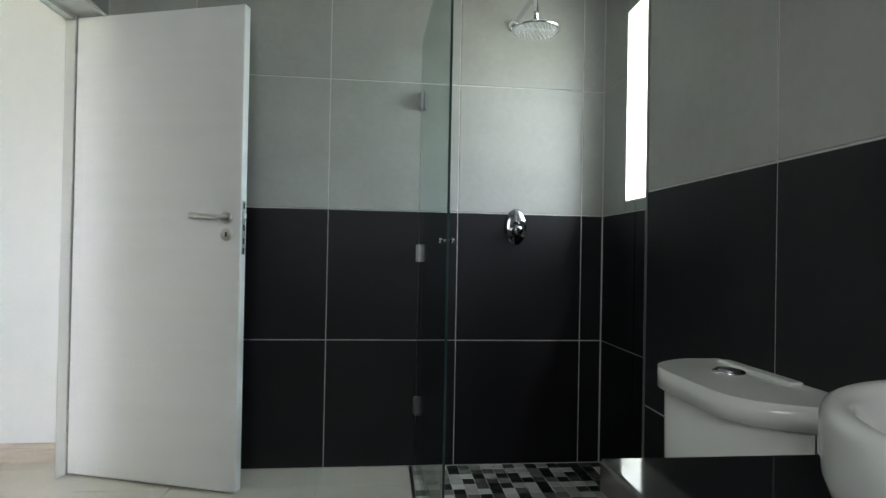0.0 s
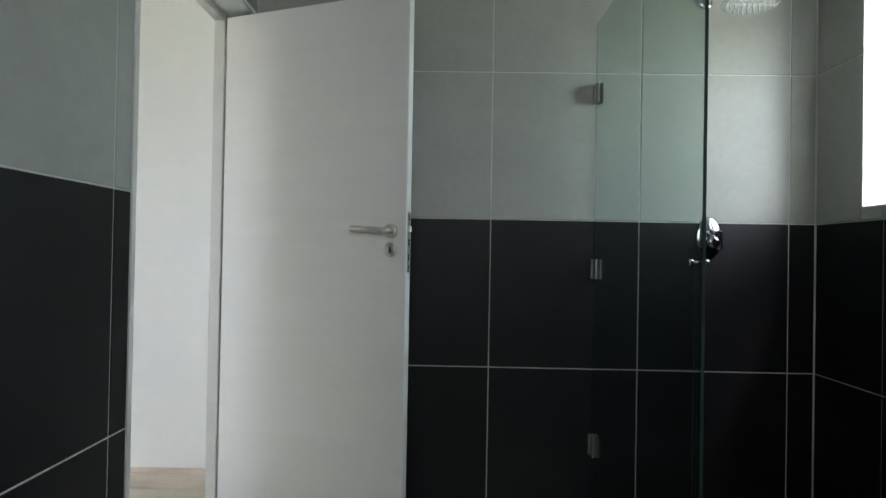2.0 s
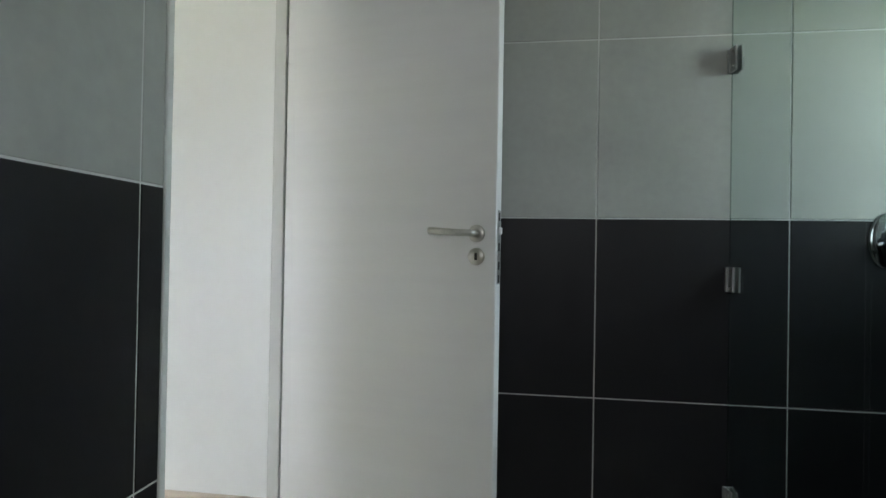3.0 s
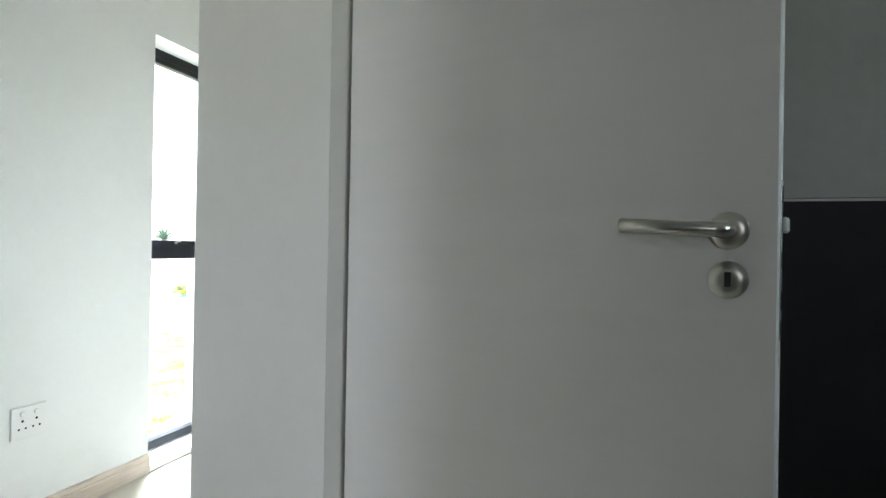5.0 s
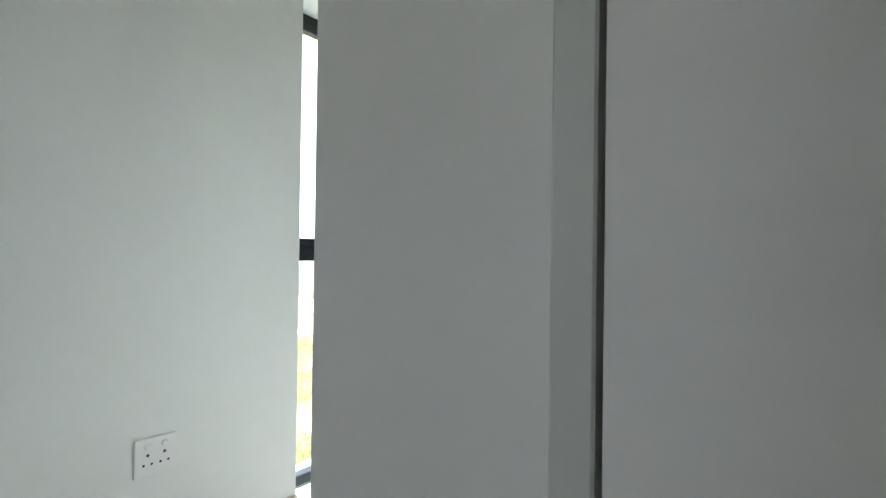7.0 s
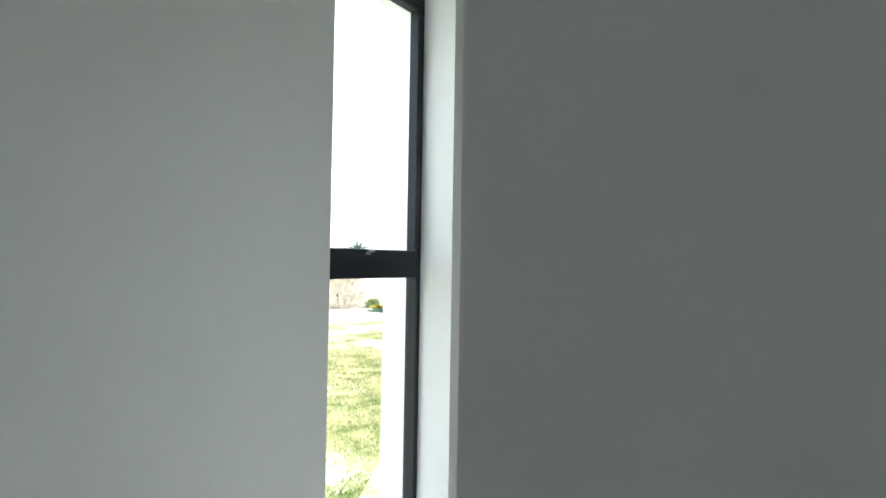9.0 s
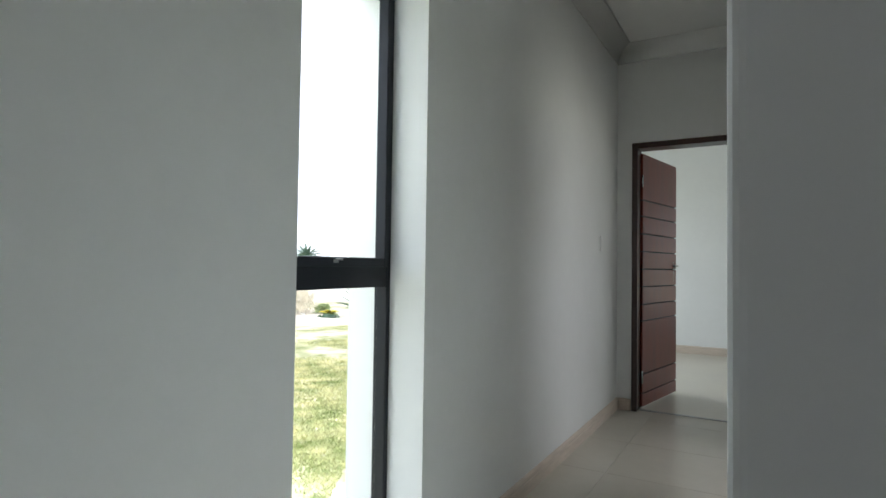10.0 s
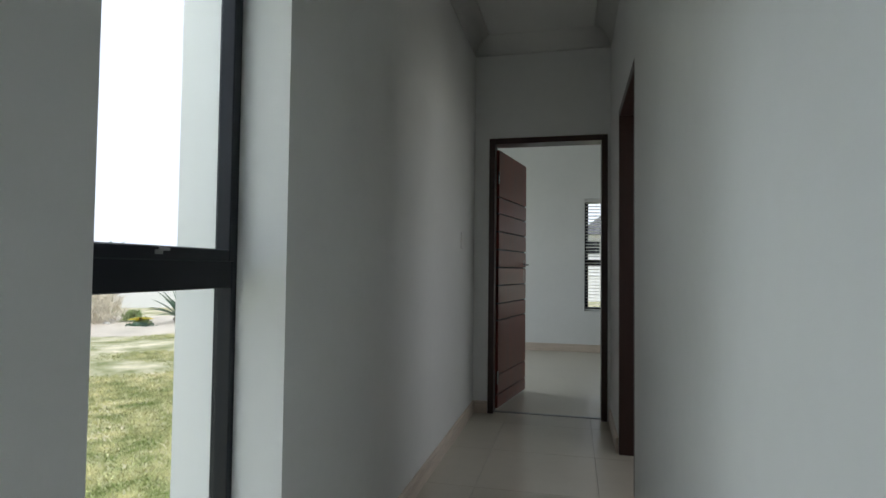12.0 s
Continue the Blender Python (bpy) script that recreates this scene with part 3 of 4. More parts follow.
# ---- skirting ----
def skirting(name, a, b, out, label, h=0.09, d=0.016):
    """A skirting with a rounded top bead from a to b (x, y), out of the wall."""
    bm = bmesh.new()
    a, b, o = Vector((*a, 0)), Vector((*b, 0)), Vector((*out, 0))
    prof = [(0, 0), (d, 0), (d, h * 0.66), (d * 0.8, h * 0.7), (d * 0.8, h * 0.74), (d * 0.95, h * 0.8), (d * 0.8, h * 0.93), (d * 0.4, h), (0, h)]
    ra = [bm.verts.new(a + o * u + Vector((0, 0, z))) for u, z in prof]
    rb = [bm.verts.new(b + o * u + Vector((0, 0, z))) for u, z in prof]
    n = len(prof)
    for i in range(n):
        bm.faces.new((ra[i], ra[(i + 1) % n], rb[(i + 1) % n], rb[i]))
    bm.faces.new(ra[::-1])
    bm.faces.new(rb)
    return solid(name, bm, M_SKIRT, label, "skirting")


def cornice(name, a, b, out, r=0.12):
    """A cove between wall and ceiling from a to b (x, y), out of the wall."""
    bm = bmesh.new()
    a, b, o = Vector((*a, 0)), Vector((*b, 0)), Vector((*out, 0))
    prof = [(r - r * math.cos(k * math.pi / 20), H - r + r * math.sin(k * math.pi / 20)) for k in range(11)] + [(0, H)]
    ra = [bm.verts.new(a + o * u + Vector((0, 0, z))) for u, z in prof]
    rb = [bm.verts.new(b + o * u + Vector((0, 0, z))) for u, z in prof]
    n = len(prof)
    for i in range(n):
        f = bm.faces.new((ra[i], ra[(i + 1) % n], rb[(i + 1) % n], rb[i]))
        f.smooth = i < 10
    bm.faces.new(ra[::-1])
    bm.faces.new(rb)
    return solid(name, bm, M_CEIL, "white plaster cove along the ceiling", "cornice")


cornice("cornice_window_wall", (XW, SOUTH), (XW, YE), (1, 0))
cornice("cornice_corridor", (XC, YS), (XC, YE), (-1, 0))
cornice("cornice_end", (XW + 0.002, YE), (XC - 0.002, YE), (0, -1))
SK = "beige wood-look skirting along the white wall"
skirting("baseboard_window_wall_a", (XW, SOUTH), (XW, WIN[0]), (1, 0), SK)
skirting("baseboard_window_wall_b", (XW, WIN[1]), (XW, YE), (1, 0), SK)
skirting("baseboard_stub", (XC, YS), (XO - 0.01, YS), (0, -1), SK)
skirting("baseboard_corridor_a", (XC, YS), (XC, RDOOR[0]), (-1, 0), SK)
skirting("baseboard_corridor_b", (XC, RDOOR[1] + 0.0), (XC, YE), (-1, 0), SK)
skirting("baseboard_end_a", (XW + 0.016, YE), (EDOOR[0] - 0.004, YE), (0, -1), SK)
skirting("baseboard_lobby", (XO, SOUTH), (XO, DOOR_Y0 - 0.05), (-1, 0), SK)
skirting("baseboard_bedroom", (-3.5, YBED), (0.8, YBED), (0, -1), SK, 0.1)
skirting("baseboard_bedroom_left", (-3.5, YE + 0.13), (-3.5, YBED), (1, 0), SK, 0.1)

# ---- full height window ----
w2 = thing("window_2", "tall charcoal aluminium window with a transom", "window", kind="structure")
y0, y1, z0, z1 = WIN
FX0, FX1 = XW - 0.20, XW - 0.145
z0 = 0.035
part("window_frame", joined(box(FX0, FX1, y0, y0 + 0.024, z0, z1, 0.003), box(FX0, FX1, y1 - 0.024, y1, z0, z1, 0.003), box(FX0, FX1, y0 + 0.024, y1 - 0.024, z0, z0 + 0.045, 0.003), box(FX0, FX1, y0 + 0.024, y1 - 0.024, z1 - 0.045, z1, 0.003)), M_ALU, w2)
part("transom", box(FX0 + 0.002, FX1 - 0.002, y0 + 0.024, y1 - 0.024, 1.03, 1.108, 0.003), M_ALU, w2)
SA, SB = FX0 + 0.02, FX1 + 0.008
s = part("sash", joined(box(SA, SB, y0 + 0.025, y0 + 0.048, 1.099, z1 - 0.046, 0.003), box(SA, SB, y1 - 0.048, y1 - 0.025, 1.099, z1 - 0.046, 0.003), box(SA, SB, y0 + 0.048, y1 - 0.048, 1.099, 1.131, 0.003), box(SA, SB, y0 + 0.048, y1 - 0.048, z1 - 0.078, z1 - 0.046, 0.003)), M_ALU, w2, "opening upper sash")
for za, zb, inset in ((z0 + 0.045, 1.03, 0.024), (1.131, z1 - 0.078, 0.048)):
    p = part("pane", box(FX0 + 0.028, FX0 + 0.034, y0 + inset, y1 - inset, za, zb), M_GLASS, w2)
    p.visible_shadow = False
ym = (y0 + y1) / 2
part("latch", joined(box(FX1 + 0.006, FX1 + 0.010, ym - 0.012, ym + 0.012, 1.112, 1.122, 0.001), box(FX1 + 0.009, FX1 + 0.014, ym - 0.004, ym + 0.03, 1.12, 1.127, 0.002)), M_STEEL, w2, "small window latch")
part("window_sill", box(FX1 + 0.001, XW + 0.012, y0 + 0.0005, y1 - 0.0005, 0.0, 0.03, 0.004), M_CEIL, w2, "white low sill")
part("window_sill", box(XWO - 0.03, FX0 - 0.001, y0 + 0.0005, y1 - 0.0005, -0.05, 0.03, 0.004), M_EXT, w2)

# ---- socket and switch ----
so = thing("wall_socket", "white double wall socket with switches", "socket", Matrix.Translation((XW, 0.393, 0.355)))
SWD, SHT = 0.135, 0.121
part("face_plate", box(0, 0.011, 0, SWD, 0, SHT, 0.003, seg=2), M_PLASTIC, so)
for k in (0, 1):
    c = SWD * (0.3 + 0.4 * k)
    part("rocker", moved(lathe([(0.011, 0), (0.011, 0.002), (0.008, 0.005)], 20), Matrix.Translation((0.0108, c, SHT * 0.78)) @ pose(0, 0, 0, 0, 90)), M_PLASTIC, so)
    # pin holes are flat black discs, shade painted instead of depth
    for dy, z, r in ((0, 0.56, 0.0042), (-0.013, 0.32, 0.0034), (0.013, 0.32, 0.0034)):
        part("pin_hole", moved(lathe([(r * 1.25, 0), (r * 1.25, 0.0008)], 12), Matrix.Translation((0.0108, c + dy, SHT * z)) @ pose(0, 0, 0, 0, 90)), M_RECESS_SHADE, so)
sw = thing("light_switch", "white light switch on the corridor wall", "switch", Matrix.Translation((XW, 4.0, 1.225)))
part("face_plate", box(0, 0.009, 0, 0.07, 0, 0.11, 0.003), M_PLASTIC, sw)
part("rocker", box(0.009, 0.013, 0.024, 0.046, 0.04, 0.07, 0.001), M_PLASTIC, sw)


# ---- mahogany doors ----
def wood_frame(name, label, place, width, height, depth, m, fw=0.043):
    f = thing(name, label, "door frame", m, kind="structure")
    part("jamb", box(0, fw, -0.012, depth, 0, height, 0.003), M_MAHOGD, f)
    part("jamb", box(width - fw, width, -0.012, depth, 0, height, 0.003), M_MAHOGD, f)
    part("head", box(fw, width - fw, -0.012, depth, height - fw, height, 0.003), M_MAHOGD, f)
    return f


def plank_door(name, label, width, height, m, grooves):
    d = thing(name, label, "door", m, kind="structure")
    # core coloured black so the plank grooves carry painted shade
    part("core", box(0.002, width - 0.002, 0.01, 0.030, 0.014, height - 0.008), M_RECESS_SHADE, d)
    zs = [0.012, *grooves, height]
    for a, b in zip(zs, zs[1:]):
        part("plank", box(0, width, -0.004, 0.044, a + 0.005, b - 0.005, 0.0015), M_MAHOG, d)
    return d


wood_frame("door_frame", "dark mahogany door frame at the corridor end", None, EDOOR[1] - EDOOR[0], EDOOR[3], 0.142, Matrix.Translation((EDOOR[0], YE, 0)))
GROOVES = (0.12, 0.27, 0.69, 0.82, 0.96, 1.10, 1.24, 1.38, 1.52, 1.65)
d2 = plank_door("door_2", "reddish mahogany plank door standing open", 0.775, 2.025, Matrix.Translation((-1.552, YE + 0.10, 0)) @ pose(0, 0, 0, 0, 0, 79), GROOVES)
for s in (-1, 1):
    y = 0.0 if s < 0 else 0.04
    plate = part("handle_plate", box(0.70, 0.73, min(y, y + s * 0.004), max(y, y + s * 0.004), 0.98, 1.17, 0.001), M_STEEL, d2, "dark metal handle plate")
    part("lever", tube([(0.715, y, 1.13), (0.715, y + s * 0.035, 1.13), (0.705, y + s * 0.045, 1.13), (0.60, y + s * 0.045, 1.13)], 0.008), M_STEEL, plate)
part("hinge", tube([(-0.004, -0.002, 0.2), (-0.004, -0.002, 0.3)], 0.008), M_CHROME, d2)
part("hinge", tube([(-0.004, -0.002, 1.75), (-0.004, -0.002, 1.85)], 0.008), M_CHROME, d2)

wood_frame("door_frame", "dark mahogany door frame in the corridor wall", None, RDOOR[1] - RDOOR[0], RDOOR[3], 0.15, Matrix.Translation((XC + 0.012, RDOOR[1], 0)) @ pose(0, 0, 0, 0, 0, -90))
plank_door("door_3", "dark mahogany plank door standing open", RDOOR[1] - RDOOR[0] - 0.114, 1.995, Matrix.Translation((XC + 0.155, RDOOR[1] - 0.05, 0)) @ pose(0, 0, 0, 0, 0, -24), GROOVES)

# ---- bedroom window and blind ----
w3 = thing("window_3", "charcoal framed bedroom window", "window", kind="structure")
x0, x1, z0, z1 = BWIN
yy = YBED + 0.12
part("window_frame", joined(box(x0, x0 + 0.05, yy, yy + 0.05, z0, z1, 0.003), box(x1 - 0.05, x1, yy, yy + 0.05, z0, z1, 0.003), box(x0 + 0.05, x1 - 0.05, yy, yy + 0.05, z0, z0 + 0.05, 0.003), box(x0 + 0.05, x1 - 0.05, yy, yy + 0.05, z1 - 0.05, z1, 0.003)), M_ALU, w3)
part("transom", box(x0 + 0.05, x1 - 0.05, yy, yy + 0.05, 1.15, 1.23, 0.003), M_ALU, w3)
for za, zb in ((z0 + 0.05, 1.15), (1.23, z1 - 0.05)):
    p = part("pane", box(x0 + 0.05, x1 - 0.05, yy + 0.02, yy + 0.026, za, zb), M_GLASS, w3)
    p.visible_shadow = False
bl = thing("venetian_blind", "white venetian blind with open slats", "blind")
part("head_rail", box(x0 + 0.004, x1 - 0.004, YBED + 0.03, YBED + 0.085, z1 - 0.045, z1 - 0.002, 0.003), M_BLIND, bl)
slat = mesh_of("slat", moved(box(0, x1 - x0 - 0.03, -0.024, 0.024, -0.0012, 0.0012), pose(0, 0, 0, -8)), M_BLIND)
ns = 34
for k in range(ns):
    o = new("slat", slat)
    o.parent = bl
    o.location = (x0 + 0.015, YBED + 0.058, z0 + 0.05 + k * (z1 - z0 - 0.11) / (ns - 1))
part("bottom_rail", box(x0 + 0.01, x1 - 0.01, YBED + 0.035, YBED + 0.08, z0 + 0.008, z0 + 0.028, 0.003), M_BLIND, bl)
for fx in (x0 + 0.15, (x0 + x1) / 2, x1 - 0.15):
    part("cord", tube([(fx, YBED + 0.033, z0 + 0.02), (fx, YBED + 0.033, z1 - 0.03)], 0.0015, n=6), M_BLIND, bl)

# ---- outside ----
GZ = -0.15


def grass_mat():
    m = mat("lawn", (0.27, 0.31, 0.11), 0.95, var=0.25, scale=2.6, bump=0.8, bscale=25, spec=0.1, tint=(0.74, 0.66, 0.5))
    for n in m.node_tree.nodes:
        if n.type == "VALTORGB":
            n.color_ramp.elements[0].position, n.color_ramp.elements[1].position = 0.5, 0.98
    return m


M_LAWN = grass_mat()
M_BLADE = mat("grass_blade", (0.27, 0.38, 0.1), 0.8, var=0.35, scale=4.5, spec=0.2, tint=(0.64, 0.58, 0.33))
for n in M_BLADE.node_tree.nodes:
    if n.type == "VALTORGB":
        n.color_ramp.elements[0].position, n.color_ramp.elements[1].position = 0.48, 0.98
M_SAND = mat("pale_soil", (0.66, 0.59, 0.49), 0.95, var=0.2, scale=2, bump=0.5, bscale=20)
M_GARDEN_WALL = mat("white_boundary_plaster", (0.84, 0.84, 0.84), 0.85, var=0.04, scale=2, bump=0.2, bscale=60)
M_ROCK = mat("pale_rock", (0.62, 0.6, 0.57), 0.9, var=0.25, scale=6, bump=0.5, bscale=30)
M_LEAF = mat("bush_leaf", (0.3, 0.38, 0.17), 0.7, var=0.4, scale=9)
M_DRY = mat("dry_shrub", (0.72, 0.66, 0.54), 0.85, var=0.35, scale=7)
M_ALOE = mat("aloe_leaf", (0.09, 0.16, 0.11), 0.5, var=0.3, scale=7)
M_YEL = mat("yellow_flower", (0.6, 0.5, 0.03), 0.7, var=0.2, scale=20)
M_ROOF = mat("grey_roof_tile", (0.13, 0.13, 0.14), 0.8, var=0.2, scale=4)
M_TRUNK = mat("palm_trunk", (0.16, 0.12, 0.08), 0.9, var=0.3, scale=12)

bm = bmesh.new()
bmesh.ops.create_grid(bm, x_segments=60, y_segments=60, size=1.0)
for v in bm.verts:
    v.co = Vector((math.copysign(abs(v.co.x) ** 4 * 2000 + abs(v.co.x) * 20, v.co.x), math.copysign(abs(v.co.y) ** 4 * 2000 + abs(v.co.y) * 20, v.co.y), GZ))
solid("ground", bm, M_LAWN, "patchy green and straw coloured lawn", "lawn")

rnd = random.Random(5)
bm = bmesh.new()
for k in range(120000):
    d = 0.4 + 9.8 * rnd.random() ** 1.3
    a = radians(rnd.uniform(30, 62))
    x, y = XWO + 0.1 - d * math.sin(a), 1.0 + d * math.cos(a)
    if noise.noise(Vector((x * 0.7, y * 0.7, 2.0))) < -0.6 + 0.075 * d + 0.3 * rnd.random():
        continue
    if x > XWO - 0.05:
        continue
    hgt, th = rnd.uniform(0.012, 0.032), rnd.uniform(0, 6.28)
    wdt = 0.0028 + 0.0006 * d
    lx, ly = math.cos(th) * wdt, math.sin(th) * wdt
    bx, by = rnd.uniform(-0.03, 0.03), rnd.uniform(-0.03, 0.03)
    vs = [bm.verts.new(p) for p in ((x - lx, y - ly, GZ), (x + lx, y + ly, GZ), (x + bx, y + by, GZ + hgt))]
    bm.faces.new(vs)
tagged(new("grass", mesh_of("grass", bm, M_BLADE)), "short patchy lawn grass", "grass", kind="stuff")

# planting bed along the far edge of the lawn
bm = bmesh.new()
N = 40
top = []
for k in range(N + 1):
    s = k / N
    cx, cy = -15.0 + 11.0 * s, 6.2 + 7.6 * s
    nx, ny = -0.57, 0.82
    wob = 0.35 * noise.noise(Vector((s * 9, 0, 0)))
    row = []
    for j in range(7):
        u = -1.7 + wob + j * 0.68
        hh = 0.0 if j in (0, 6) else 0.07 + 0.05 * noise.noise(Vector((k * 0.6, j, 1)))
        row.append(bm.verts.new((cx + nx * u, cy + ny * u, GZ + 0.004 + hh)))
    top.append(row)
for a, b in zip(top, top[1:]):
    for j in range(6):
        bm.faces.new((a[j], a[j + 1], b[j + 1], b[j])).smooth = True
solid("planting_bed", bm, M_SAND, "raised pale sandy garden bed", "garden bed")


def rock(x, y, r, seed):
    bm = bmesh.new()
    bmesh.ops.create_icosphere(bm, subdivisions=2, radius=r)
    for v in bm.verts:
        v.co *= 1 + 0.45 * noise.noise(v.co * (1.2 / r) + Vector((seed * 3.1, 0, 0)))
        v.co.z *= 0.6
    ob = tagged(new("rock", mesh_of("rock", bm, M_ROCK)), "pale rounded garden rock in the bed", "rock", "garden rocks")
    ob.location = (x, y, GZ + 0.06 + r * 0.3)


for k in range(26):
    s = rnd.uniform(0.15, 0.85)
    u = rnd.uniform(-0.6, 0.6)
    rock(-15.0 + 11.0 * s - 0.57 * u, 6.2 + 7.6 * s + 0.82 * u, rnd.uniform(0.04, 0.11), k)


def bush(name, label, x, y, r, h, material, n, leaf, flowers=0, upright=0.3, slim=0.3):
    t = thing(name, label, "bush", Matrix.Translation((x, y, GZ + 0.06)))
    stems, lv, fl_ = bmesh.new(), bmesh.new(), bmesh.new()
    for k in range(9):
        a = rnd.uniform(0, 6.28)
        e = Vector((math.cos(a) * r * 0.6, math.sin(a) * r * 0.6, h * rnd.uniform(0.6, 0.95)))
        tube([(0, 0, -0.05), e * 0.5 + Vector((0, 0, h * 0.1)), e], [0.018, 0.012, 0.004], stems, 6)
    for k in range(n):
        a, q = rnd.uniform(0, 6.28), rnd.random() ** 0.5
        zz = rnd.random()
        rr = r * q * (1 - 0.55 * zz ** 2) * (0.8 + 0.35 * noise.noise(Vector((a, zz * 3, x))))
        c = Vector((math.cos(a) * rr, math.sin(a) * rr, h * zz))
        d = Vector((rnd.gauss(0, 1), rnd.gauss(0, 1), rnd.gauss(upright, 0.8))).normalized()
        sd = d.orthogonal().normalized() * leaf * slim
        vs = [lv.verts.new(p) for p in (c, c + d * leaf * 0.5 + sd, c + d * leaf, c + d * leaf * 0.5 - sd)]
        lv.faces.new(vs)
        if k < flowers:
            c2 = Vector((math.cos(a) * rr, math.sin(a) * rr, h * (0.75 + 0.3 * zz)))
            vs = [fl_.verts.new(c2 + Vector((0.05 * math.cos(i * 1.05), 0.05 * math.sin(i * 1.05), rnd.uniform(0, 0.02)))) for i in range(6)]
            fl_.faces.new(vs)
    part("stems", stems, M_TRUNK, t)
    part("foliage", lv, material, t)
    if flowers:
        part("flowers", fl_, M_YEL, t, "bright yellow flower heads")
    else:
        fl_.free()
    return t


bush("flower_bush", "low bush with bright yellow flowers", -9.3, 9.75, 0.2, 0.12, M_LEAF, 260, 0.05, 250)
bush("groundcover", "low blue green groundcover plant", -9.1, 9.5, 0.28, 0.03, M_ALOE, 300, 0.06)
bush("dry_shrub", "tall dry straw coloured shrub", -10.4, 9.6, 0.7, 1.0, M_DRY, 2600, 0.26, 0, 1.4, 0.035)
bush("dry_shrub", "tall dry straw coloured shrub", -11.4, 9.0, 0.8, 0.95, M_DRY, 2600, 0.26, 0, 1.4, 0.035)
bush("dry_shrub", "small grey dry shrub in the bed", -8.6, 10.6, 0.5, 0.3, M_DRY, 900, 0.16, 0, 0.8, 0.05)
bush("green_bush", "small dark green bush in the bed", -9.9, 10.2, 0.25, 0.2, M_LEAF, 500, 0.07)
bush("green_bush", "dark green bush beside the aloe", -8.25, 10.35, 0.28, 0.32, M_LEAF, 600, 0.09)


def rosette(name, label, cat, x, y, z0, n, length, width, droop, material, trunk=0.0):
    t = thing(name, label, cat, Matrix.Translation((x, y, z0)))
    if trunk:
        part("trunk", tube([(0, 0, -0.1), (0.03, 0, trunk * 0.5), (0, 0.02, trunk)], [0.2, 0.16, 0.17], n=12), M_TRUNK, t)
    for k in range(n):
        bm = bmesh.new()
        a = k * 2.399
        el = radians(18 + 62 * (k / n))
        prev = None
        L = length * rnd.uniform(0.8, 1.1)
        for i in range(8):
            s = i / 7
            hr = L * s * math.cos(el) + 0.02
            zz = trunk + L * s * math.sin(el) - droop * L * s * s
            c = Vector((math.cos(a) * hr, math.sin(a) * hr, zz))
            wd = width * (1 - s) ** 0.8 + 0.003
            sd = Vector((-math.sin(a), math.cos(a), 0)) * wd
            cur = [bm.verts.new(c - sd + Vector((0, 0, wd * 0.5))), bm.verts.new(c - Vector((0, 0, wd * 0.25))), bm.verts.new(c + sd + Vector((0, 0, wd * 0.5)))]
            if prev:
                for j in (0, 1):
                    bm.faces.new((prev[j], prev[j + 1], cur[j + 1], cur[j])).smooth = True
            prev = cur
        part("leaf", bm, material, t)
    return t


rosette("aloe", "spiky dark green aloe in the bed", "aloe", -8.75, 10.2, GZ + 0.05, 26, 0.95, 0.05, 0.25, M_ALOE, 0.12)
rosette("palm", "distant palm with spreading fronds", "palm tree", -14.4, 14.3, GZ, 34, 1.0, 0.05, 0.5, M_ALOE, 1.45)
rosette("aloe", "small spiky aloe in the bed", "aloe", -10.9, 10.4, GZ + 0.05, 18, 0.5, 0.035, 0.2, M_ALOE, 0.05)

# garden wall
bm = joined(moved(box(-16, 16, -0.11, 0.11, -0.2, 1.0), Matrix.Translation((-12.5, 14.6, GZ)) @ pose(0, 0, 0, 0, 0, 35)), moved(box(-16, 16, -0.14, 0.14, 1.0, 1.06, 0.01), Matrix.Translation((-12.5, 14.6, GZ)) @ pose(0, 0, 0, 0, 0, 35)))
solid("boundary_wall", bm, M_GARDEN_WALL, "white plastered boundary wall with coping", "wall")

# house across the way
hs = thing("neighbour_house", "white house with a grey hipped roof", "house", Matrix.Translation((5.7, 27.0, GZ)))
part("wall", box(-6.3, 6.3, 0, 8, 0, 2.96), M_GARDEN_WALL, hs)
bm = bmesh.new()
rv = [bm.verts.new(p) for p in ((-6.6, -0.5, 2.88), (6.6, -0.5, 2.88), (6.6, 8.5, 2.88), (-6.6, 8.5, 2.88), (-3.6, 4, 5.3), (3.6, 4, 5.3))]
for f in ((0, 1, 5, 4), (1, 2, 5), (2, 3, 4, 5), (3, 0, 4), (0, 3, 2, 1)):
    bm.faces.new([rv[i] for i in f])
part("roof", bm, M_ROOF, hs)
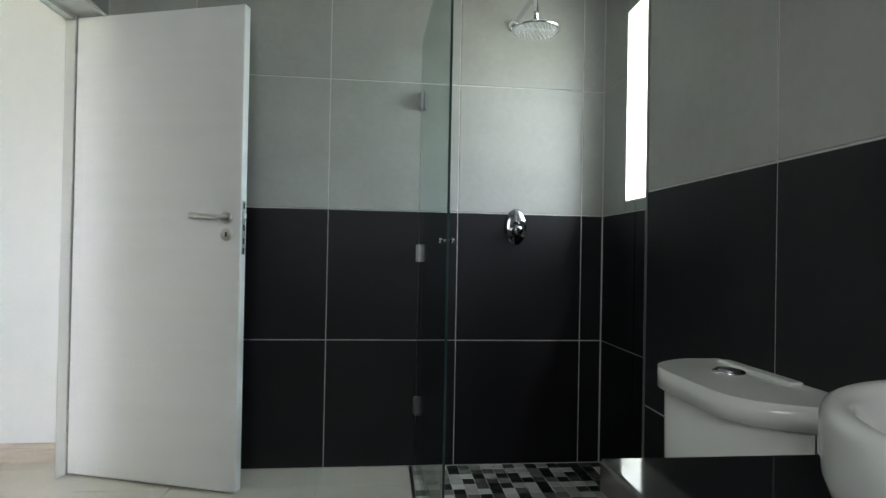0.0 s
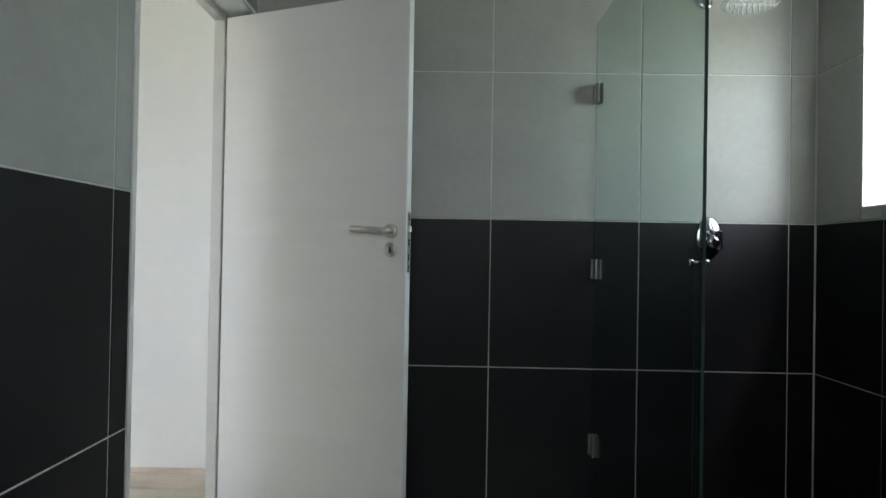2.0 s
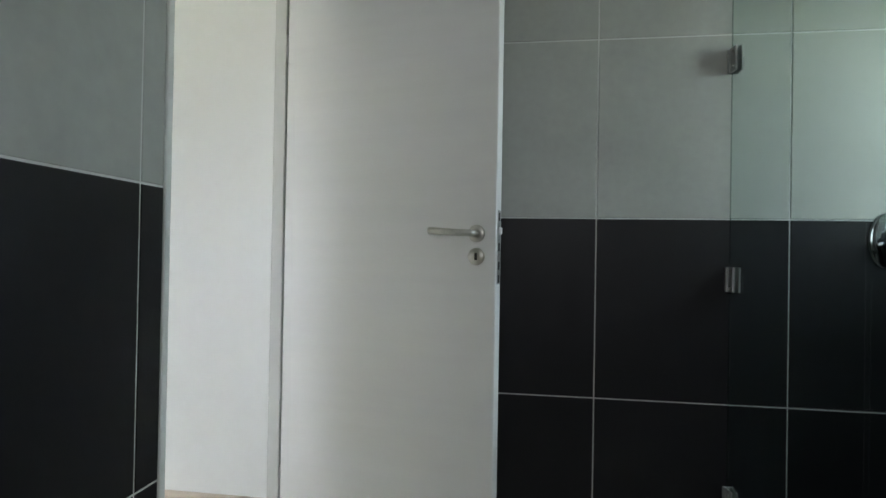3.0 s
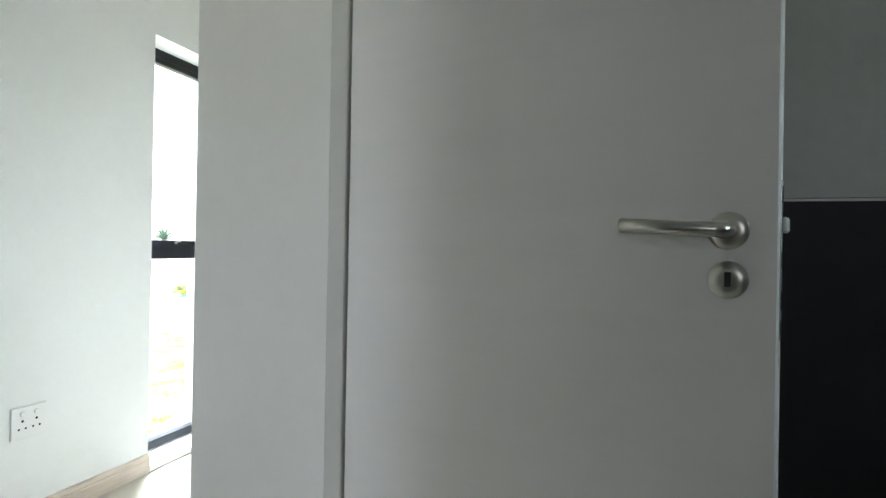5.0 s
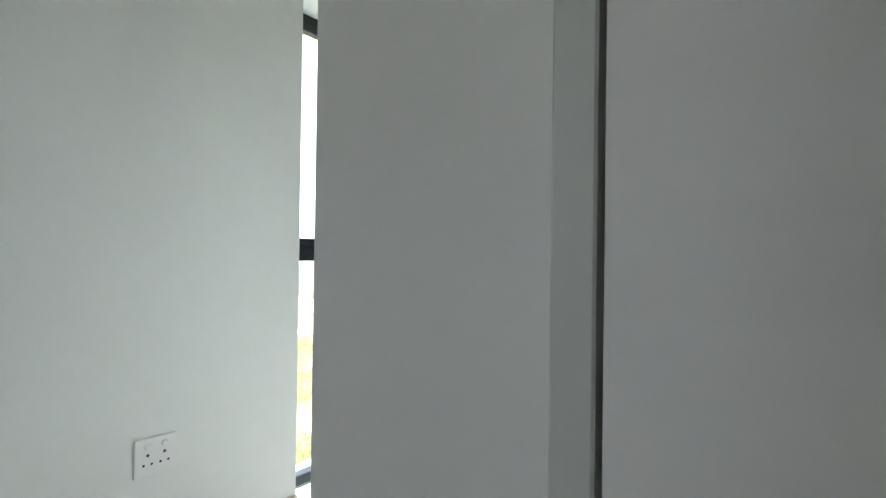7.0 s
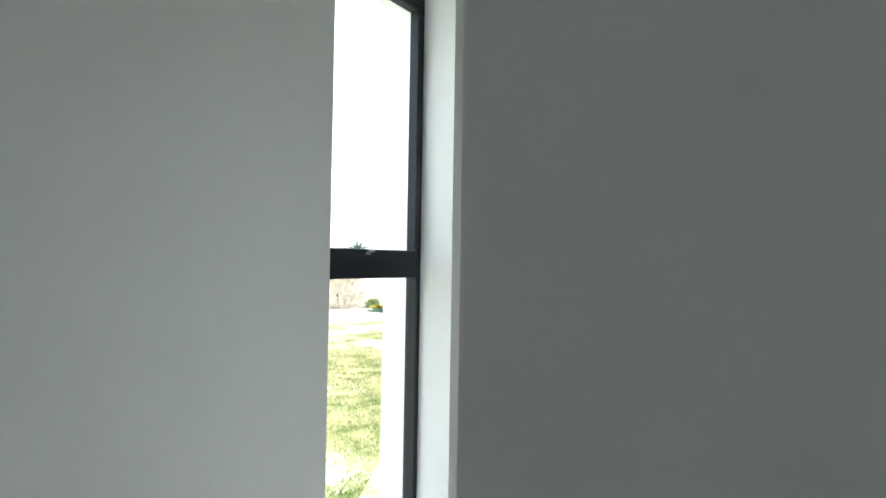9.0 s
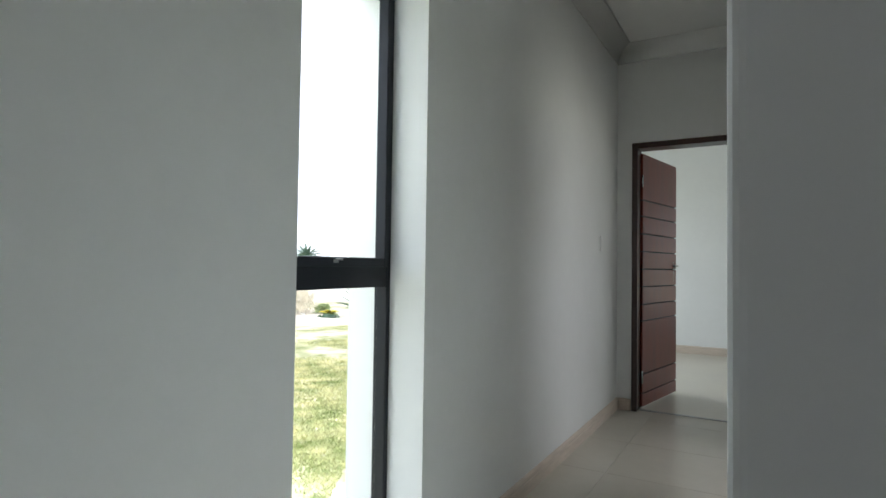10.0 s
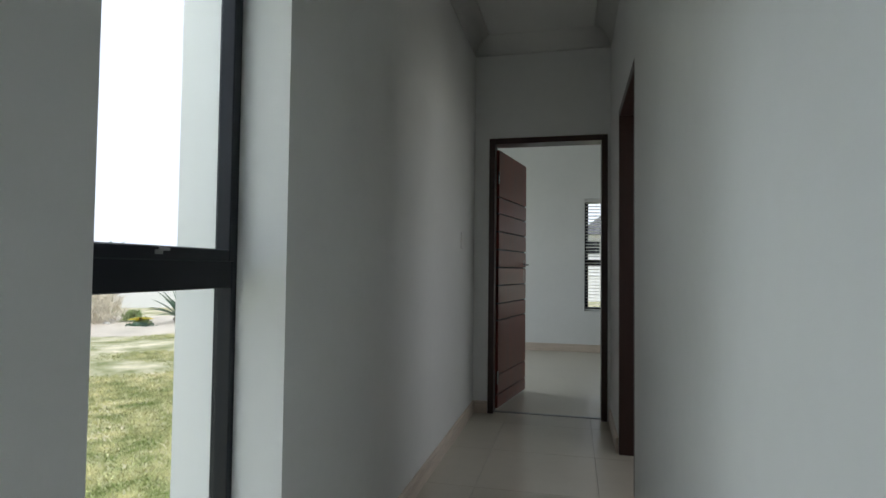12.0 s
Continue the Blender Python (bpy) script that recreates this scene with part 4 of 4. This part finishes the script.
for wx in (-6.1, -3.2, 0.6, 3.4):
    wn = part("window", joined(box(wx, wx + 1.3, -0.04, -0.002, 1.95, 2.01), box(wx, wx + 1.3, -0.04, -0.002, 2.58, 2.64), box(wx, wx + 0.06, -0.04, -0.002, 2.01, 2.58), box(wx + 1.24, wx + 1.3, -0.04, -0.002, 2.01, 2.58), box(wx + 0.62, wx + 0.68, -0.04, -0.002, 2.01, 2.58)), M_EXT, hs)
    part("pane", box(wx + 0.06, wx + 1.24, -0.012, -0.004, 2.01, 2.58), M_ALU, wn)


# ---- floor tiles and mosaic, last ----
def tile_floor(parent, xs, ys, z, material, joint=0.002, skip=None):
    for xa, xb in zip(xs, xs[1:]):
        for ya, yb in zip(ys, ys[1:]):
            rects = split_rect(xa, xb, ya, yb, skip) if skip else [(xa, xb, ya, yb)]
            for a, b, c, d in rects:
                if b - a > 0.02 and d - c > 0.02:
                    put_tile(parent, tile_piece(b - a - joint, d - c - joint, 0.006, material), Matrix.Translation((a + joint / 2, c + joint / 2, z)))


tile_floor(fl, (XL, 0.36, 0.96, 1.352, 1.96, XR), (-3.6, -3.2, -2.6, -2.0, -1.4, -0.8, -0.2, 0.0), 0.010, M_FLOOR, skip=(1.352, XR, -1.01, 0.0))
tile_floor(fl2, (XW - 0.14, -1.46, -0.86, XO + 0.02), (SOUTH, -2.9, -2.3, -1.7, -1.1, -0.5, 0.1, YS), -0.006, M_FLOOR)
tile_floor(fl2, (XW - 0.14, -1.46, -0.86, XC + 0.1), (YS, 0.7, 1.3, 1.9, 2.5, 3.1, 3.7, 4.3, YE + 0.045), -0.006, M_FLOOR)
sf = solid("floor_shower", box(1.366, XR, -1.01, 0.0, 0.0101, 0.012), M_GROUT, "small mixed grey and black mosaic tiles", "floor")
me = tile_piece(0.0495, 0.0495, 0.004, M_MOSAIC)
rest = bmesh.new()
count = 0
for j in range(19):
    for i in range(17):
        x, y = 1.3665 + i * 0.053, -0.053 - j * 0.053
        if count < 300:
            put_tile(sf, me, Matrix.Translation((x + 0.0015, y + 0.0015, 0.012)))
            count += 1
        else:
            box(x + 0.0015, x + 0.051, y + 0.0015, y + 0.051, 0.012, 0.016, bm=rest)
tagged(part("mosaic_rest", rest, M_GREY, sf), kind="stuff")
